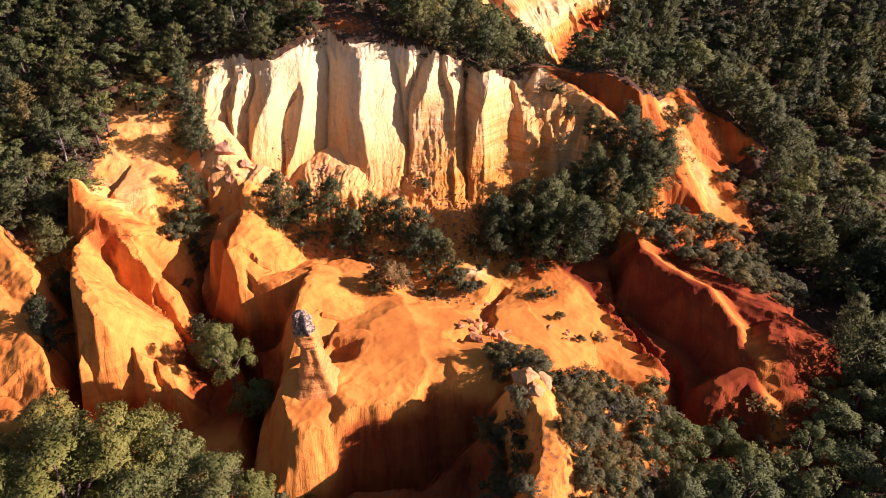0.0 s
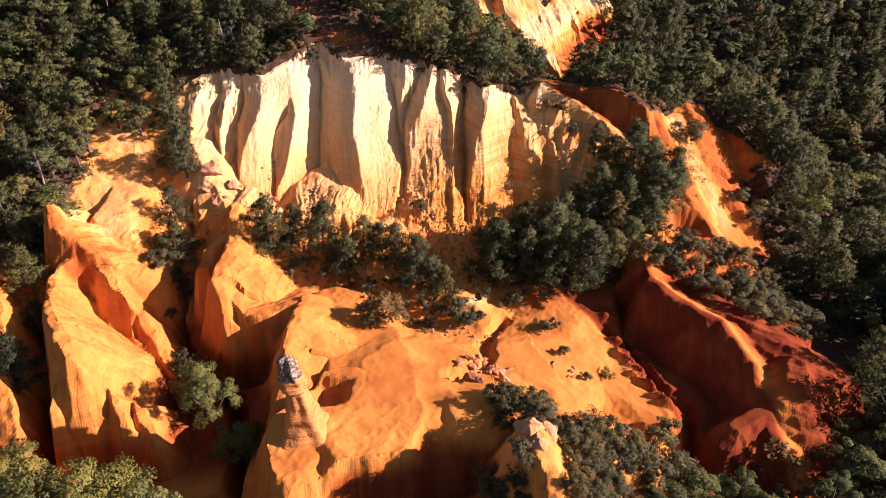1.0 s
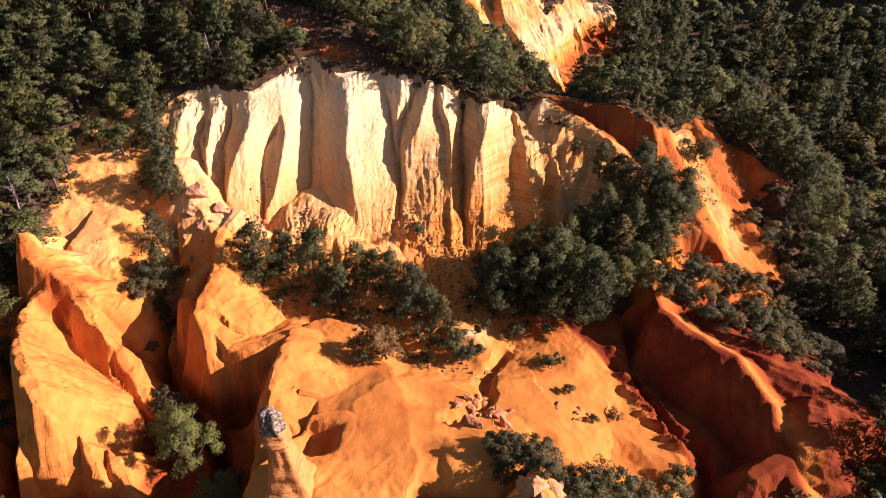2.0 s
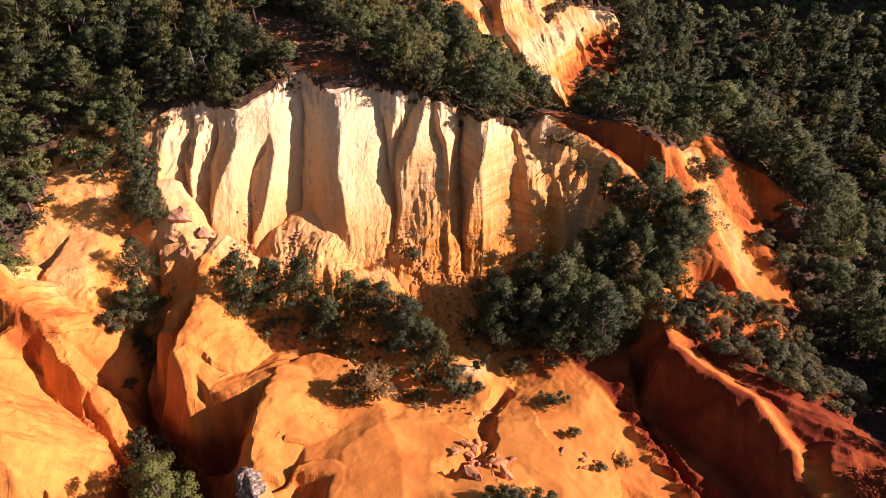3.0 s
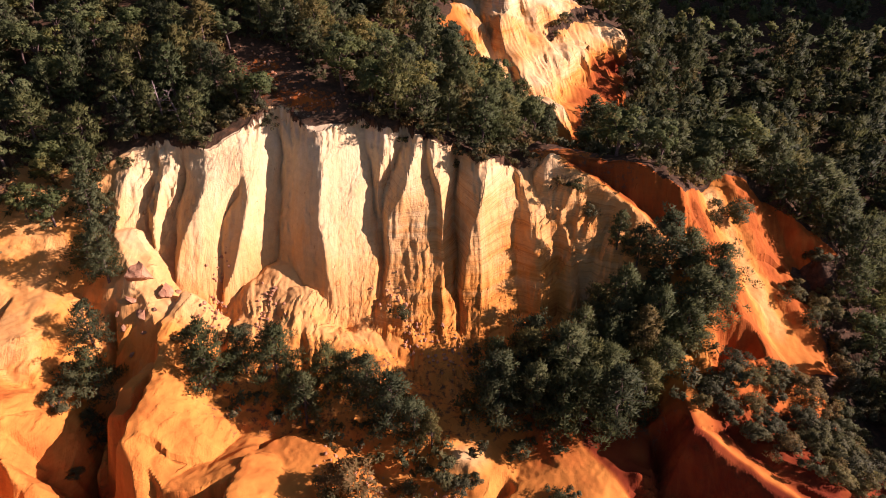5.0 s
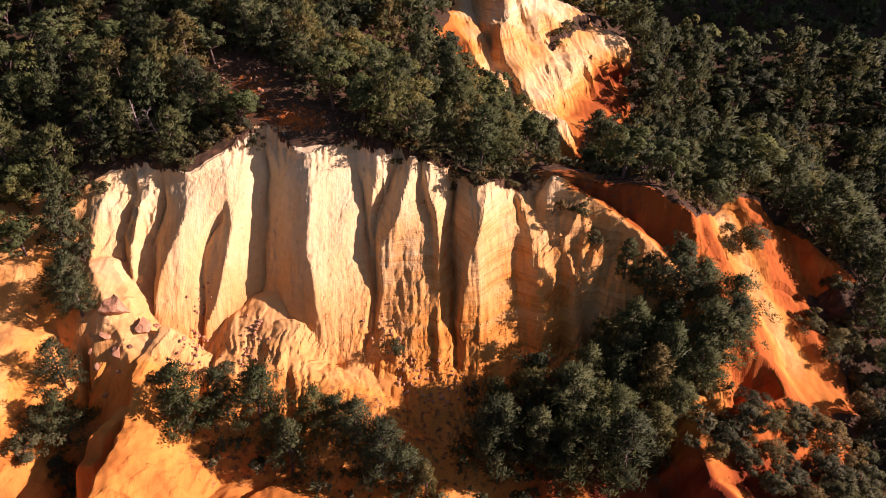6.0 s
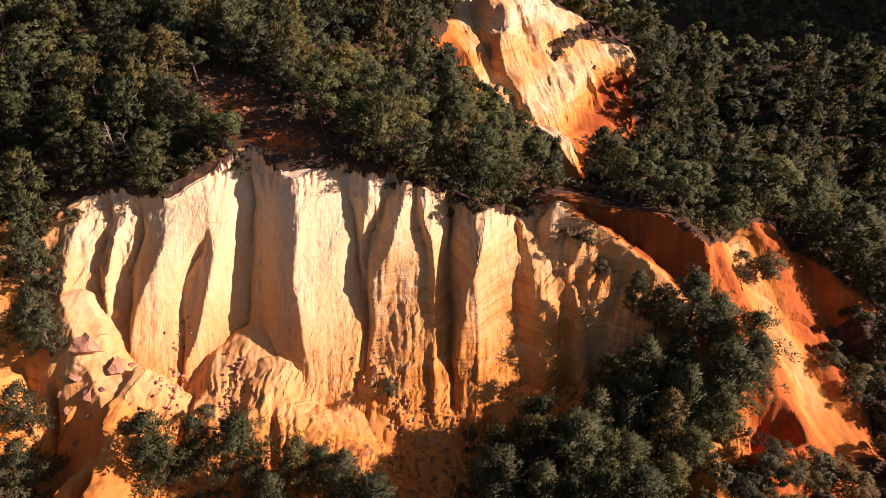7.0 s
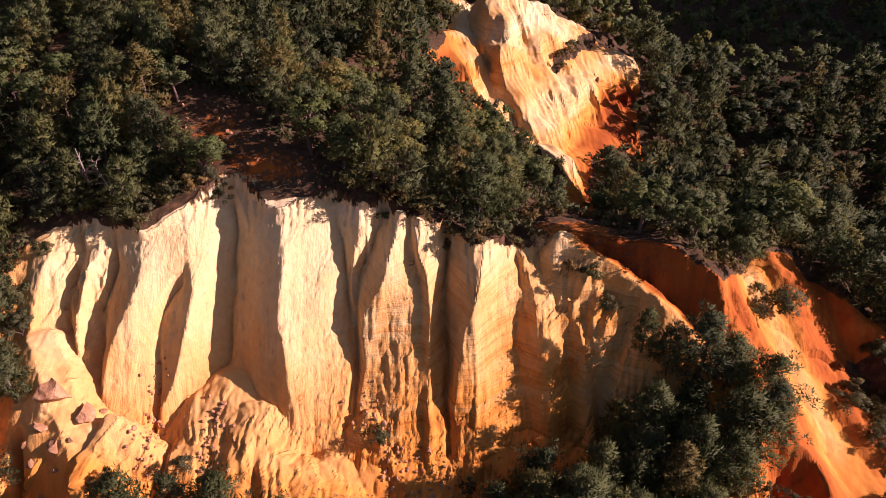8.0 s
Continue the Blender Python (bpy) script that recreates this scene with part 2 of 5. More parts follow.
CLIFF.append(((33.6, 10.2, 0.1), (32.4, 10.0, -0.6), (30.4, 10.8, -0.8), (27.5, 11.7, -1.0), (25.1, 11.8, -0.8)))
CLIFF.append(((33.5, 11.6, 0.4), (31, 12.4, 0.4), (28.6, 13.6, 0.3), (25, 13.6, 0.4)))
CLIFF.append(((33, 12.8, 0.1), (31.6, 13.4, -0.4), (29.6, 14.4, -0.6), (27, 15.2, -0.5)))
CLIFF.append(((32, 15, 0.5), (29, 16.2, 0.4), (27, 17, 0.3)))
CLIFF.append(((32, 19, 0.2), (27, 19, 0.2)))


def cliff_table():
    """The cliff's height over a plan grid, from its outline at every level."""
    xs, zs, ys = np.arange(-36, 20.01, 0.07), np.arange(14, 47.01, 0.1), np.arange(62, 96.01, 0.07)
    back = rim(xs)
    top = hill(xs, back)
    out = np.zeros((len(xs), len(zs)))
    for j, z in enumerate(zs):
        at = [np.interp(z, [p[0] for p in line][::-1], [p[1] for p in line][::-1]) for line in CLIFF]
        off = [np.interp(z, [p[0] for p in line][::-1], [p[2] for p in line][::-1]) for line in CLIFF]
        sway = 0.7 * grain(xs / 3, xs * 0 + z / 4, 201)
        shift = sway + 0.2 * grain(xs / 0.9, xs * 0 + z / 2.2, 202) + 0.08 * grain(xs / 0.45, xs * 0 + z / 1.1, 211)
        y = back - np.maximum(top - 0.7 - z, 0) / 1.04 - 0.62 * step(7, 12, xs) * np.clip(top - z, 0, 3.2) + np.interp(xs + 0.5 * shift, np.maximum.accumulate(np.array(at) + 0.004 * np.arange(len(at))), off)
        rills = 0.25 + 0.75 * step(-0.2, 0.4, grain(xs / 6, xs * 0 + z / 8, 210))
        for line, x0, d in zip(CLIFF, at, off):
            if d > 0.4 and not -15.2 < x0 < -14:
                y = y + (0.5 + 0.2 * math.sin(0.7 * z + x0)) * np.exp(-((xs + 0.9 * sway + 0.3 * shift - x0) / 0.22) ** 2) * step(0.8, 2.2, top - z)
        ledges = 0.3 + 0.7 * step(-5, 0, xs)
        beds = grain(xs / 14, xs * 0 + z * 1.5, 203) + 0.8 * grain(xs / 9, xs * 0 + z * 3.1, 204)
        plain = 0.4 + 0.6 * step(-9, -4, xs)
        y = y + plain * rills * (0.22 * np.abs(grain(xs / 1.1 + 0.25 * shift, xs * 0 + z / 7, 205)) + 0.17 * np.abs(grain(xs / 0.5, xs * 0 + z / 3.5, 206))) + 0.04 * ledges * beds
        y = y + plain * (0.35 * grain(xs / 2.2, xs * 0 + z / 5, 207) + 0.12 * grain(xs / 0.7, xs * 0 + z / 0.9, 208))
        teeth = step(2.6, 0.4, top - z) * step(-21, -19, xs) * (1 - step(12, 16, xs))
        y = y + 0.55 * teeth * (np.abs(grain(xs / 0.8, xs * 0 + z / 6, 212)) + 0.5 * np.abs(grain(xs / 0.35, xs * 0 + z / 4, 213)))
        y = y + (0.35 + 0.65 * rills) * 0.09 * np.abs(grain(xs / 0.3 + 0.3 * shift, xs * 0 + z / 2.6, 214)) + 0.05 * grain(xs / 0.2, xs * 0 + z / 0.4, 215)
        saw = (z * 0.9 + 0.5 * grain(xs / 8, xs * 0 + z / 3, 216)) % 1.0
        y = y + 0.05 * step(-7, -1, xs) * (1 - 0.6 * step(31, 34, z)) * (saw - 0.5) * (0.55 + grain(xs / 2.5, xs * 0 + z / 1.5, 217))
        crumbly = np.exp(-((xs + 28.3) / 2.6) ** 4) + 0.6 * np.exp(-((xs + 4) / 2.4) ** 4) * step(31, 34, z) + 0.5 * np.exp(-((xs + 15.4) / 1.2) ** 4)
        out[:, j] = y + crumbly * (0.55 * grain(xs / 0.9, xs * 0 + z / 1.3, 209) + 0.3 * grain(xs / 0.4, xs * 0 + z / 0.7, 218))
    out = np.maximum.accumulate(out, axis=1) + 1e-4 * np.arange(len(zs))
    return np.stack([np.interp(ys, row, zs) for row in out])


CLIFF_Z = None


def cliff_at(x, y):
    global CLIFF_Z
    if CLIFF_Z is None:
        CLIFF_Z = cliff_table()
    fx, fy = np.clip((x + 36) / 0.07, 0, CLIFF_Z.shape[0] - 1.001), np.clip((y - 62) / 0.07, 0, CLIFF_Z.shape[1] - 1.001)
    i, j = fx.astype(int), fy.astype(int)
    u, v = fx - i, fy - j
    return (CLIFF_Z[i, j] * (1 - u) + CLIFF_Z[i + 1, j] * u) * (1 - v) + (CLIFF_Z[i, j + 1] * (1 - u) + CLIFF_Z[i + 1, j + 1] * u) * v


# the sandy cones at the cliff's foot
APRONS = (
    (((-15.2, 79.5, 26), (-14, 76.6, 24.8), (-10.6, 72.4, 23.2), (-6, 69.5, 22), (-1.6, 66.6, 20.2)), 0.5, 0.5, 0.8),
    (((-13, 76.4, 25.2), (-13.4, 72, 23.6), (-13.8, 69, 22)), 0.6, 0.6, 0.6),
    (((-16.9, 77.6, 25), (-17.6, 73.5, 23.6), (-18, 70, 22.2)), 0.5, 0.5, 1.0),
    (((-3.2, 77.4, 24.2), (-1.4, 74, 21.8), (1, 70.5, 20)), 0.7, 0.7, 0.3),
    (((13.6, 88.6, 34.4), (16, 87.4, 33.6), (18.8, 85.8, 32.3), (21, 84.4, 31.2), (22.8, 83.1, 30.2), (24.8, 81.4, 28.2)), 1.3, 1.25, 0.3),
    (((-31, 80, 30), (-28, 76, 28), (-25.6, 73.6, 26), (-24, 71, 24.4)), 0.8, 0.9, 0.8),
)

# gullies: lines along their beds, with the slopes of their sides
GULLIES = (
    (((-37.2, 58.8, 21.6), (-34.4, 56.3, 19.6), (-31.4, 54.4, 18.2), (-27.7, 52.2, 16), (-25.4, 50, 13)), 3.4, 1.3),
    (((-42, 60, 20), (-40.6, 55.6, 18), (-38, 49.6, 16.4), (-35.4, 44.4, 13.4), (-33.2, 40, 11)), 4.5, 4.0),
    (((-30.8, 73, 22.6), (-30, 69.5, 20.6), (-29.2, 66, 18), (-28.6, 60.5, 15), (-26, 55.4, 13), (-20.5, 50.4, 10.6), (-17.6, 44, 10.2), (-18.2, 36, 9.8)), 4.0, 3.5),
    (((20.2, 62.4, 17.2), (18.8, 57.6, 15.9), (21.4, 51.6, 14.9), (23.6, 47.2, 13.8), (22.4, 41, 12.6)), 2.0, 1.6),
    (((6.6, 58.6, 16.8), (5.4, 57, 16.9), (4.2, 54, 17.3), (4.6, 52, 17.6), (3.4, 50, 18), (1, 48.6, 18.6)), 1.3, 1.1),
    (((3, 38.4, 15.6), (-2, 35, 12.8), (-7.4, 34.6, 12.6), (-12, 32.6, 10.6)), 2.4, 2.4),
)

# wide hollows: lines along their beds, slopes of their sides, half the bed's width
BOWLS = (
    (((32.6, 89, 29.6), (33.8, 86, 26.8), (35.8, 81.7, 22.7), (37.6, 76.5, 19.4), (39.6, 71, 17.2), (41, 66, 16)), 0.8, 0.9, 1.5),
    (((40, 91.4, 27.2), (41.6, 88.6, 23.8), (43, 85.4, 20.6), (43.4, 82, 18.6)), 2.2, 0.7, 0.5),
)

FINS_WEST = (
    # the far-left slopes
    (((-50, 60, 27), (-45.9, 56, 25.6), (-41, 51.8, 24.2), (-38, 49.4, 22.6), (-36.9, 47.6, 18.5)), 2.2, 0.75, 0.4),
    (((-45, 51, 24), (-37.6, 46.2, 20.6), (-34.9, 42, 18), (-34.1, 40.2, 14)), 2.0, 0.7, 0.4),
    (((-46, 45, 18.4), (-38, 40.6, 16.6), (-35.2, 37.9, 15), (-34.6, 36.6, 12)), 1.8, 0.7, 0.4),
    # the slope below the wood and the pink towers
    (((-39.8, 83, 29), (-38.8, 79, 27.4), (-37.8, 73, 26.8), (-37, 68, 25.8), (-34.8, 64, 22.4)), 0.85, 0.9, 1.4),
    (((-40.2, 68, 26.4), (-41.3, 65.4, 28), (-41, 63.6, 29.6), (-40.3, 62.2, 29), (-40, 61.4, 26)), 2.2, 3.4, 0.25),
    (((-41, 62.8, 28), (-39.6, 61.6, 27.6), (-37.4, 60.8, 26.6), (-35.4, 60.4, 25.4), (-34.2, 60, 24.2)), 0.6, 4.2, 0.3),
)

FINS_GREAT = (
    (((-38.6, 60.5, 25), (-39.2, 57, 24.4), (-36.4, 52, 25), (-33, 47.4, 25.6), (-31.6, 45.4, 24), (-30.6, 43.6, 19.5), (-30.2, 42.2, 14)), 1.25, 3.2, 0.4),
    (((-37.4, 53, 23.6), (-35.4, 48.5, 22.6), (-34.2, 45.8, 21.8), (-32.6, 43.4, 19.6), (-31.4, 42, 15)), 1.5, 2.8, 0.3),
    (((-30.6, 47.6, 22), (-28.6, 45.2, 20), (-27.2, 43.4, 18), (-26.6, 42, 13)), 1.8, 2.4, 0.3),
    (((-29.4, 50, 20), (-26.6, 45.4, 18.6), (-24.8, 42.4, 17.2), (-24.3, 41.2, 12)), 1.6, 2.2, 0.3),
    (((-36.6, 62.5, 25.2), (-35, 58.9, 24.2), (-32.4, 56.4, 22.6), (-30.6, 56.2, 21), (-29.4, 54.6, 18.8), (-27.4, 52.6, 16.2), (-26.6, 51.6, 13)), 1.6, 2.8, 0.35),
)

FINS_MIDDLE = (
    (((-23.6, 74, 26.4), (-24.4, 71.4, 25.2), (-22.8, 66, 24.6), (-22.2, 62, 24.6), (-22.9, 58.4, 23.6), (-21.4, 55.4, 20.2), (-21, 54.2, 16)), 0.95, 3.0, 0.3),
    (((-24.2, 66.5, 23.6), (-25.5, 64, 23.2), (-25.4, 62.6, 22.4)), 3.2, 3.6, 0.6),
    (((-22.6, 58.6, 22.4), (-19.6, 56.6, 20.8), (-17, 56.4, 20.9), (-14.5, 57, 21.2)), 0.35, 3.0, 0.4),
    (((-14.4, 58.4, 21.2), (-13.9, 54.2, 22), (-14.5, 51, 21.2), (-13.9, 47.6, 20.2), (-14.2, 45.4, 18)), 0.5, 3.2, 0.3),
    # the pillar's foot
    (((-9, 46.5, 20.2), (-11.4, 42, 20.5), (-12, 39.6, 19.8)), 0.55, 3.0, 2.4),
    (((-12.2, 39.2, 19), (-12.6, 37.4, 17), (-13, 36, 13.6)), 1.0, 1.6, 0.8),
    (((-14, 41.5, 19), (-14.6, 40, 18.2), (-14.9, 38.2, 16.8), (-15, 36.9, 13.5)), 1.8, 3.4, 0.3),
)

FLATS = (
    (((-11, 57.5, 20), (-8, 53.4, 19.5), (-6, 48, 19.8), (-5.4, 43.4, 20.5), (-6, 41.2, 20.3)), 0.85, 0.85, 3.8),
    (((-4, 49.5, 19.7), (0, 50.5, 19.1), (5, 50.5, 18.5), (10.5, 51, 18.6), (16, 53.5, 16.7), (21, 50.6, 15.9)), 0.5, 0.55, 3.2),
    (((2, 43.5, 20.6), (6.5, 44.5, 20.4), (9, 47, 18.9)), 0.3, 0.9, 1.4),
    (((9.2, 65, 19.4), (11.2, 62.8, 19.5), (12, 61.2, 18)), 1.0, 1.0, 0.4),
    (((2.2, 62, 19), (3.6, 60.4, 18.9), (5.2, 59.6, 18)), 0.7, 0.9, 0.4),
    (((3, 61, 18.3), (7, 57, 17.8), (13, 58.4, 18.3), (14.5, 61.5, 18.2)), 0.4, 0.4, 1.6),
    # the knoll in front
    (((8.5, 43, 19.8), (7.4, 39.6, 22.8), (7.3, 38.2, 23.9), (7.8, 35.4, 23.2), (7.7, 32.8, 23), (7.1, 29.6, 23), (6.7, 27.2, 23.2), (6.2, 23, 23), (6, 18, 20)), 0.9, 1.7, 0.5),
    (((9.6, 43, 19.2), (13, 40, 19.6), (15.6, 38, 18.4), (17, 34.5, 15)), 0.75, 0.8, 1.2),
    (((17, 46.5, 15.2), (18.6, 43.5, 15.4), (19.6, 40, 14.8)), 0.6, 0.8, 0.8),
)

REDS = (
    (((32, 81, 27.2), (32, 74, 24), (29.6, 68, 22), (27, 65, 21.6)), 0.75, 1.0, 0.6),
    (((24.8, 70, 22), (23.2, 65, 22), (22.6, 61.4, 21.9), (25, 58.9, 20.9), (28.2, 54.6, 20.9), (29.8, 50.6, 19.3), (30.4, 46.6, 17.4), (30, 43.6, 16.8)), 0.5, 1.15, 0.2),
    (((29, 60, 20.6), (31.5, 56.6, 20.2), (35.3, 51.4, 19.2), (39, 49.8, 17.4), (41.5, 47, 14)), 0.5, 0.6, 0.8),
    (((33.6, 50, 19.6), (32.8, 47, 18.8), (33.4, 43.8, 17), (33.6, 41, 13.6)), 0.8, 0.8, 0.7),
    (((30.4, 45.8, 17.4), (26.4, 44.8, 17), (24.8, 43, 15.8), (24.4, 41.6, 13)), 0.9, 1.3, 0.5),
    (((39, 92.4, 29.6), (42, 90.4, 27.4), (44.6, 88, 24.6), (46.6, 86.6, 21.6), (47.6, 84, 18)), 0.7, 1.6, 0.3),
    (((27.9, 84.2, 30.2), (28.4, 80, 27.4), (28.1, 74.3, 25), (30.2, 73.4, 24), (32, 72, 21.4)), 0.9, 1.0, 0.3),
    (((28, 74, 24.8), (26.2, 70.6, 22.4), (25.6, 68, 21)), 0.9, 1.0, 0.3),
)

BLUFFS = (
    (((11, 152, 46), (11.4, 140, 40.6), (13.6, 127, 36), (16.4, 117, 31.6)), 0.5, 1.6, 0.8),
    (((18, 156, 43), (18.4, 146, 36.4), (20.4, 136, 31.4), (21.5, 127, 27.4)), 0.6, 1.2, 0.8),
    (((24, 156, 39), (24.6, 147, 34.4), (27, 140, 28.6), (28, 133, 23.6)), 0.6, 1.3, 0.6),
    (((28, 158, 38), (31.4, 149, 31.6), (34, 144.4, 27)), 1.2, 1.2, 0.5),
    (((15.8, 113, 34), (17.2, 106, 33), (17.9, 101.4, 31.4), (18.1, 100, 28)), 1.2, 1.5, 0.9),
)


def height(x, y):
    """The ground's height at every place."""
    wx = x + 0.7 * layers(x / 7, y / 7, 11, 3) + 0.16 * layers(x / 1.3, y / 1.3, 21, 2)
    wy = y + 0.7 * layers(x / 7, y / 7, 31, 3) + 0.16 * layers(x / 1.3, y / 1.3, 41, 2)
    edge = rim(wx) + step(14, 18, x) * (0.4 * np.abs(grain(x / 1.4, y / 6 + 3.3, 161)) + 0.25 * np.abs(grain(x / 0.6, y / 4 + 8.1, 162)) - 0.2)
    fall = np.maximum(edge - wy, 0)
    pitch = np.interp(wx, (-60, -38, -33, 15, 18, 28, 31, 46, 50), (0.55, 0.55, 1.1, 1.1, 1.7, 1.7, 0.72, 0.72, 0.45))
    z = hill(wx, np.maximum(wy, edge)) - pitch * fall
    face = step(-34.5, -33, x) * (1 - step(15.5, 17.5, x))
    z = z * (1 - face) + np.minimum(cliff_at(x, y), hill(wx, np.maximum(wy, rim(wx) - 2.5))) * face
    low = valley(x, y)
    z = higher(z, low, 1.0)
    for line, left, right, top in FLATS:
        z = higher(z, crest(wx, wy, line, left, right, top), 1.6 if top > 1.3 else 0.5)
    for line, left, right, top in APRONS + FINS_WEST + FINS_GREAT + FINS_MIDDLE + REDS + BLUFFS:
        z = higher(z, crest(wx, wy, line, left, right, top), 0.14)
    for line, left, right in GULLIES:
        z = -higher(-z, crest(wx, wy, [(a, b, -c) for a, b, c in line], left, right, 0.1), 0.12)
    for line, left, right, top in BOWLS:
        z = -higher(-z, crest(wx, wy, [(a, b, -c) for a, b, c in line], left, right, top), 1.2)
    # hollows
    for cx, cy, rx, ry, deep in ((-10, 46, 1.8, 1.5, 2.0), (30.4, 71.2, 2.0, 1.7, 3.0), (26.4, 68.2, 1.6, 1.2, 1.6), (-18.6, 53.6, 2.2, 1.6, 2.5)):
        z = z - deep * np.exp(-((wx - cx) / rx) ** 4 - ((wy - cy) / ry) ** 4)
    # the bluff's flutes and ledges
    far = step(98, 104, y) * (1 - step(158, 166, y)) * step(-4, 2, x) * (1 - step(40, 46, x))
    down = x + 0.154 * (y - 115) + 0.8 * grain(x / 6, y / 6, 174)
    z = z - far * (1.6 * np.abs(grain(down / 5.5, y / 20, 171)) + 0.5 * np.abs(grain(down / 1.9, y / 9, 172)) + 0.2 * np.abs(grain(down / 0.8, y / 5, 173)))
    z = z + far * 0.75 * np.sin(2 * np.pi * z / 5.2 + 2.5 * grain(x / 9, y / 9, 175)) * (0.6 + 0.6 * grain(x / 7, y / 7, 176))
    # gullies down the cliff's far end
    end = step(11, 14, x) * (1 - step(24, 26, x)) * step(74, 77, y) * step(0.3, 1.4, np.interp(x, (13.6, 18.8, 22.8, 24.8), (88.6, 85.8, 83.1, 81.4)) - y)
    across, along = 0.85 * x - 0.5 * y + 0.5 * grain(x / 3, y / 3, 221), 0.5 * x + 0.85 * y
    z = z - end * (1.3 * np.abs(grain(across / 2.4, along / 9, 222)) + 0.45 * np.abs(grain(across / 0.9, along / 6, 223)) + 0.18 * np.abs(grain(across / 0.4, along / 3, 224)))
    # small steep ribs on the bank between the flat and the red hill
    bed = np.interp(y, (41, 47.2, 51.6, 57.6, 62.4), (22.4, 23.6, 21.4, 18.8, 20.2))
    ribs = step(-2.8, -1.4, x - bed + 0.9 * grain(x * 0, y / 2.2, 184)) * (1 - step(0.2, 1.2, x - bed)) * step(46, 48.5, y) * (1 - step(59, 62, y))
    z = z + ribs * (1.7 * (0.45 - np.abs(grain(y / 1.5 + 0.3 * x, x / 5, 181))) + 0.6 * (0.4 - np.abs(grain(y / 0.6 + 0.2 * x, x / 3, 182))))
    # rills down the cliff and its apron, and small-scale roughness
    rills = step(-34, -31, x) * (1 - step(15, 20, x)) * step(64, 68, y) * (1 - step(88, 91, y))
    rills = step(-24, -21, x) * rills * (1 - step(76, 80, y)) + 0.2 * rills
    z = z - 0.32 * rills * np.abs(grain(wx / 1.0 + 0.1 * wy, wy / 7, 91)) - 0.2 * rills * np.abs(grain(wx / 0.45, wy / 4, 92))
    rough = (1 - 0.75 * np.exp(-((x - 4) / 17) ** 4 - ((y - 50) / 9) ** 4)) * (1 - 0.7 * face * step(74, 78, y)) * (1 - 0.65 * step(21, 24, x) * (1 - step(29.5, 31.5, x)) * step(42, 45, y) * (1 - step(60, 64, y)))
    rough = rough * (1 - 0.8 * np.exp(-((x - 36) / 5) ** 4 - ((y - 79) / 9) ** 4))
    worn = step(29.5, 31, x - 0.25 * (50 - y)) * (1 - step(40, 43, x)) * step(42, 45, y) * (1 - step(58, 62, y))
    z = z - worn * (0.6 * np.abs(grain(y / 2.4 + 0.25 * x, x / 8, 186)) + 0.3 * np.abs(grain(y / 0.9 + 0.2 * x, x / 5, 189)))
    sharp = step(0.5, 1.2, np.abs(layers(x / 6, y / 6, 131, 2)) + 0.6)
    z = z + rough * sharp * 0.06 * np.sin(2 * np.pi * z / 0.85 + 3 * grain(x / 6, y / 6, 141)) * (y < 100)
    z = z - rough * 0.07 * np.abs(grain(x / 0.8, y / 0.8, 151)) * (y < 100)
    z = z - rough * (0.17 * np.abs(layers(x / 2.6, y / 2.6, 101, 3)) - 0.1) * (y < 100)
    return z

# ---------------------------------------------------------------- the ground
def part(name, verts, faces, mat, parent=None, label="", smooth=False, normals=None):
    """One mesh object from arrays of places and of faces with equally many corners, under its thing."""
    me = bpy.data.meshes.new(name)
    verts, faces = np.asarray(verts, float), np.asarray(faces, int)
    k = faces.shape[1]
    me.vertices.add(len(verts))
    me.vertices.foreach_set("co", verts.ravel())
    me.loops.add(faces.size)
    me.loops.foreach_set("vertex_index", faces.ravel())
    me.polygons.add(len(faces))
    me.polygons.foreach_set("loop_start", np.arange(len(faces)) * k)
    me.update(calc_edges=True)
    me.polygons.foreach_set("use_smooth", np.full(len(faces), smooth))
    if normals is not None:
        me.normals_split_custom_set_from_vertices(normals)
    me.materials.append(mat)
    ob = new(name, me)
    ob.parent = parent
    if label:
        ob["label"] = label
    return ob


def spread(a, b, near, far_lo, far_hi, grow=1.09):
    """Places along one axis: even steps from a to b, growing steps out to far_lo and far_hi."""
    mid = list(np.arange(a, b + near / 2, near))
    lo, hi, d = [], [], near
    x = a
    while x > far_lo:
        d = min(d * grow, 300)
        x -= d
        lo.append(x)
    x, d = mid[-1], near
    while x < far_hi:
        d = min(d * grow, 300)
        x += d
        hi.append(x)
    return np.array(lo[::-1] + mid + hi)


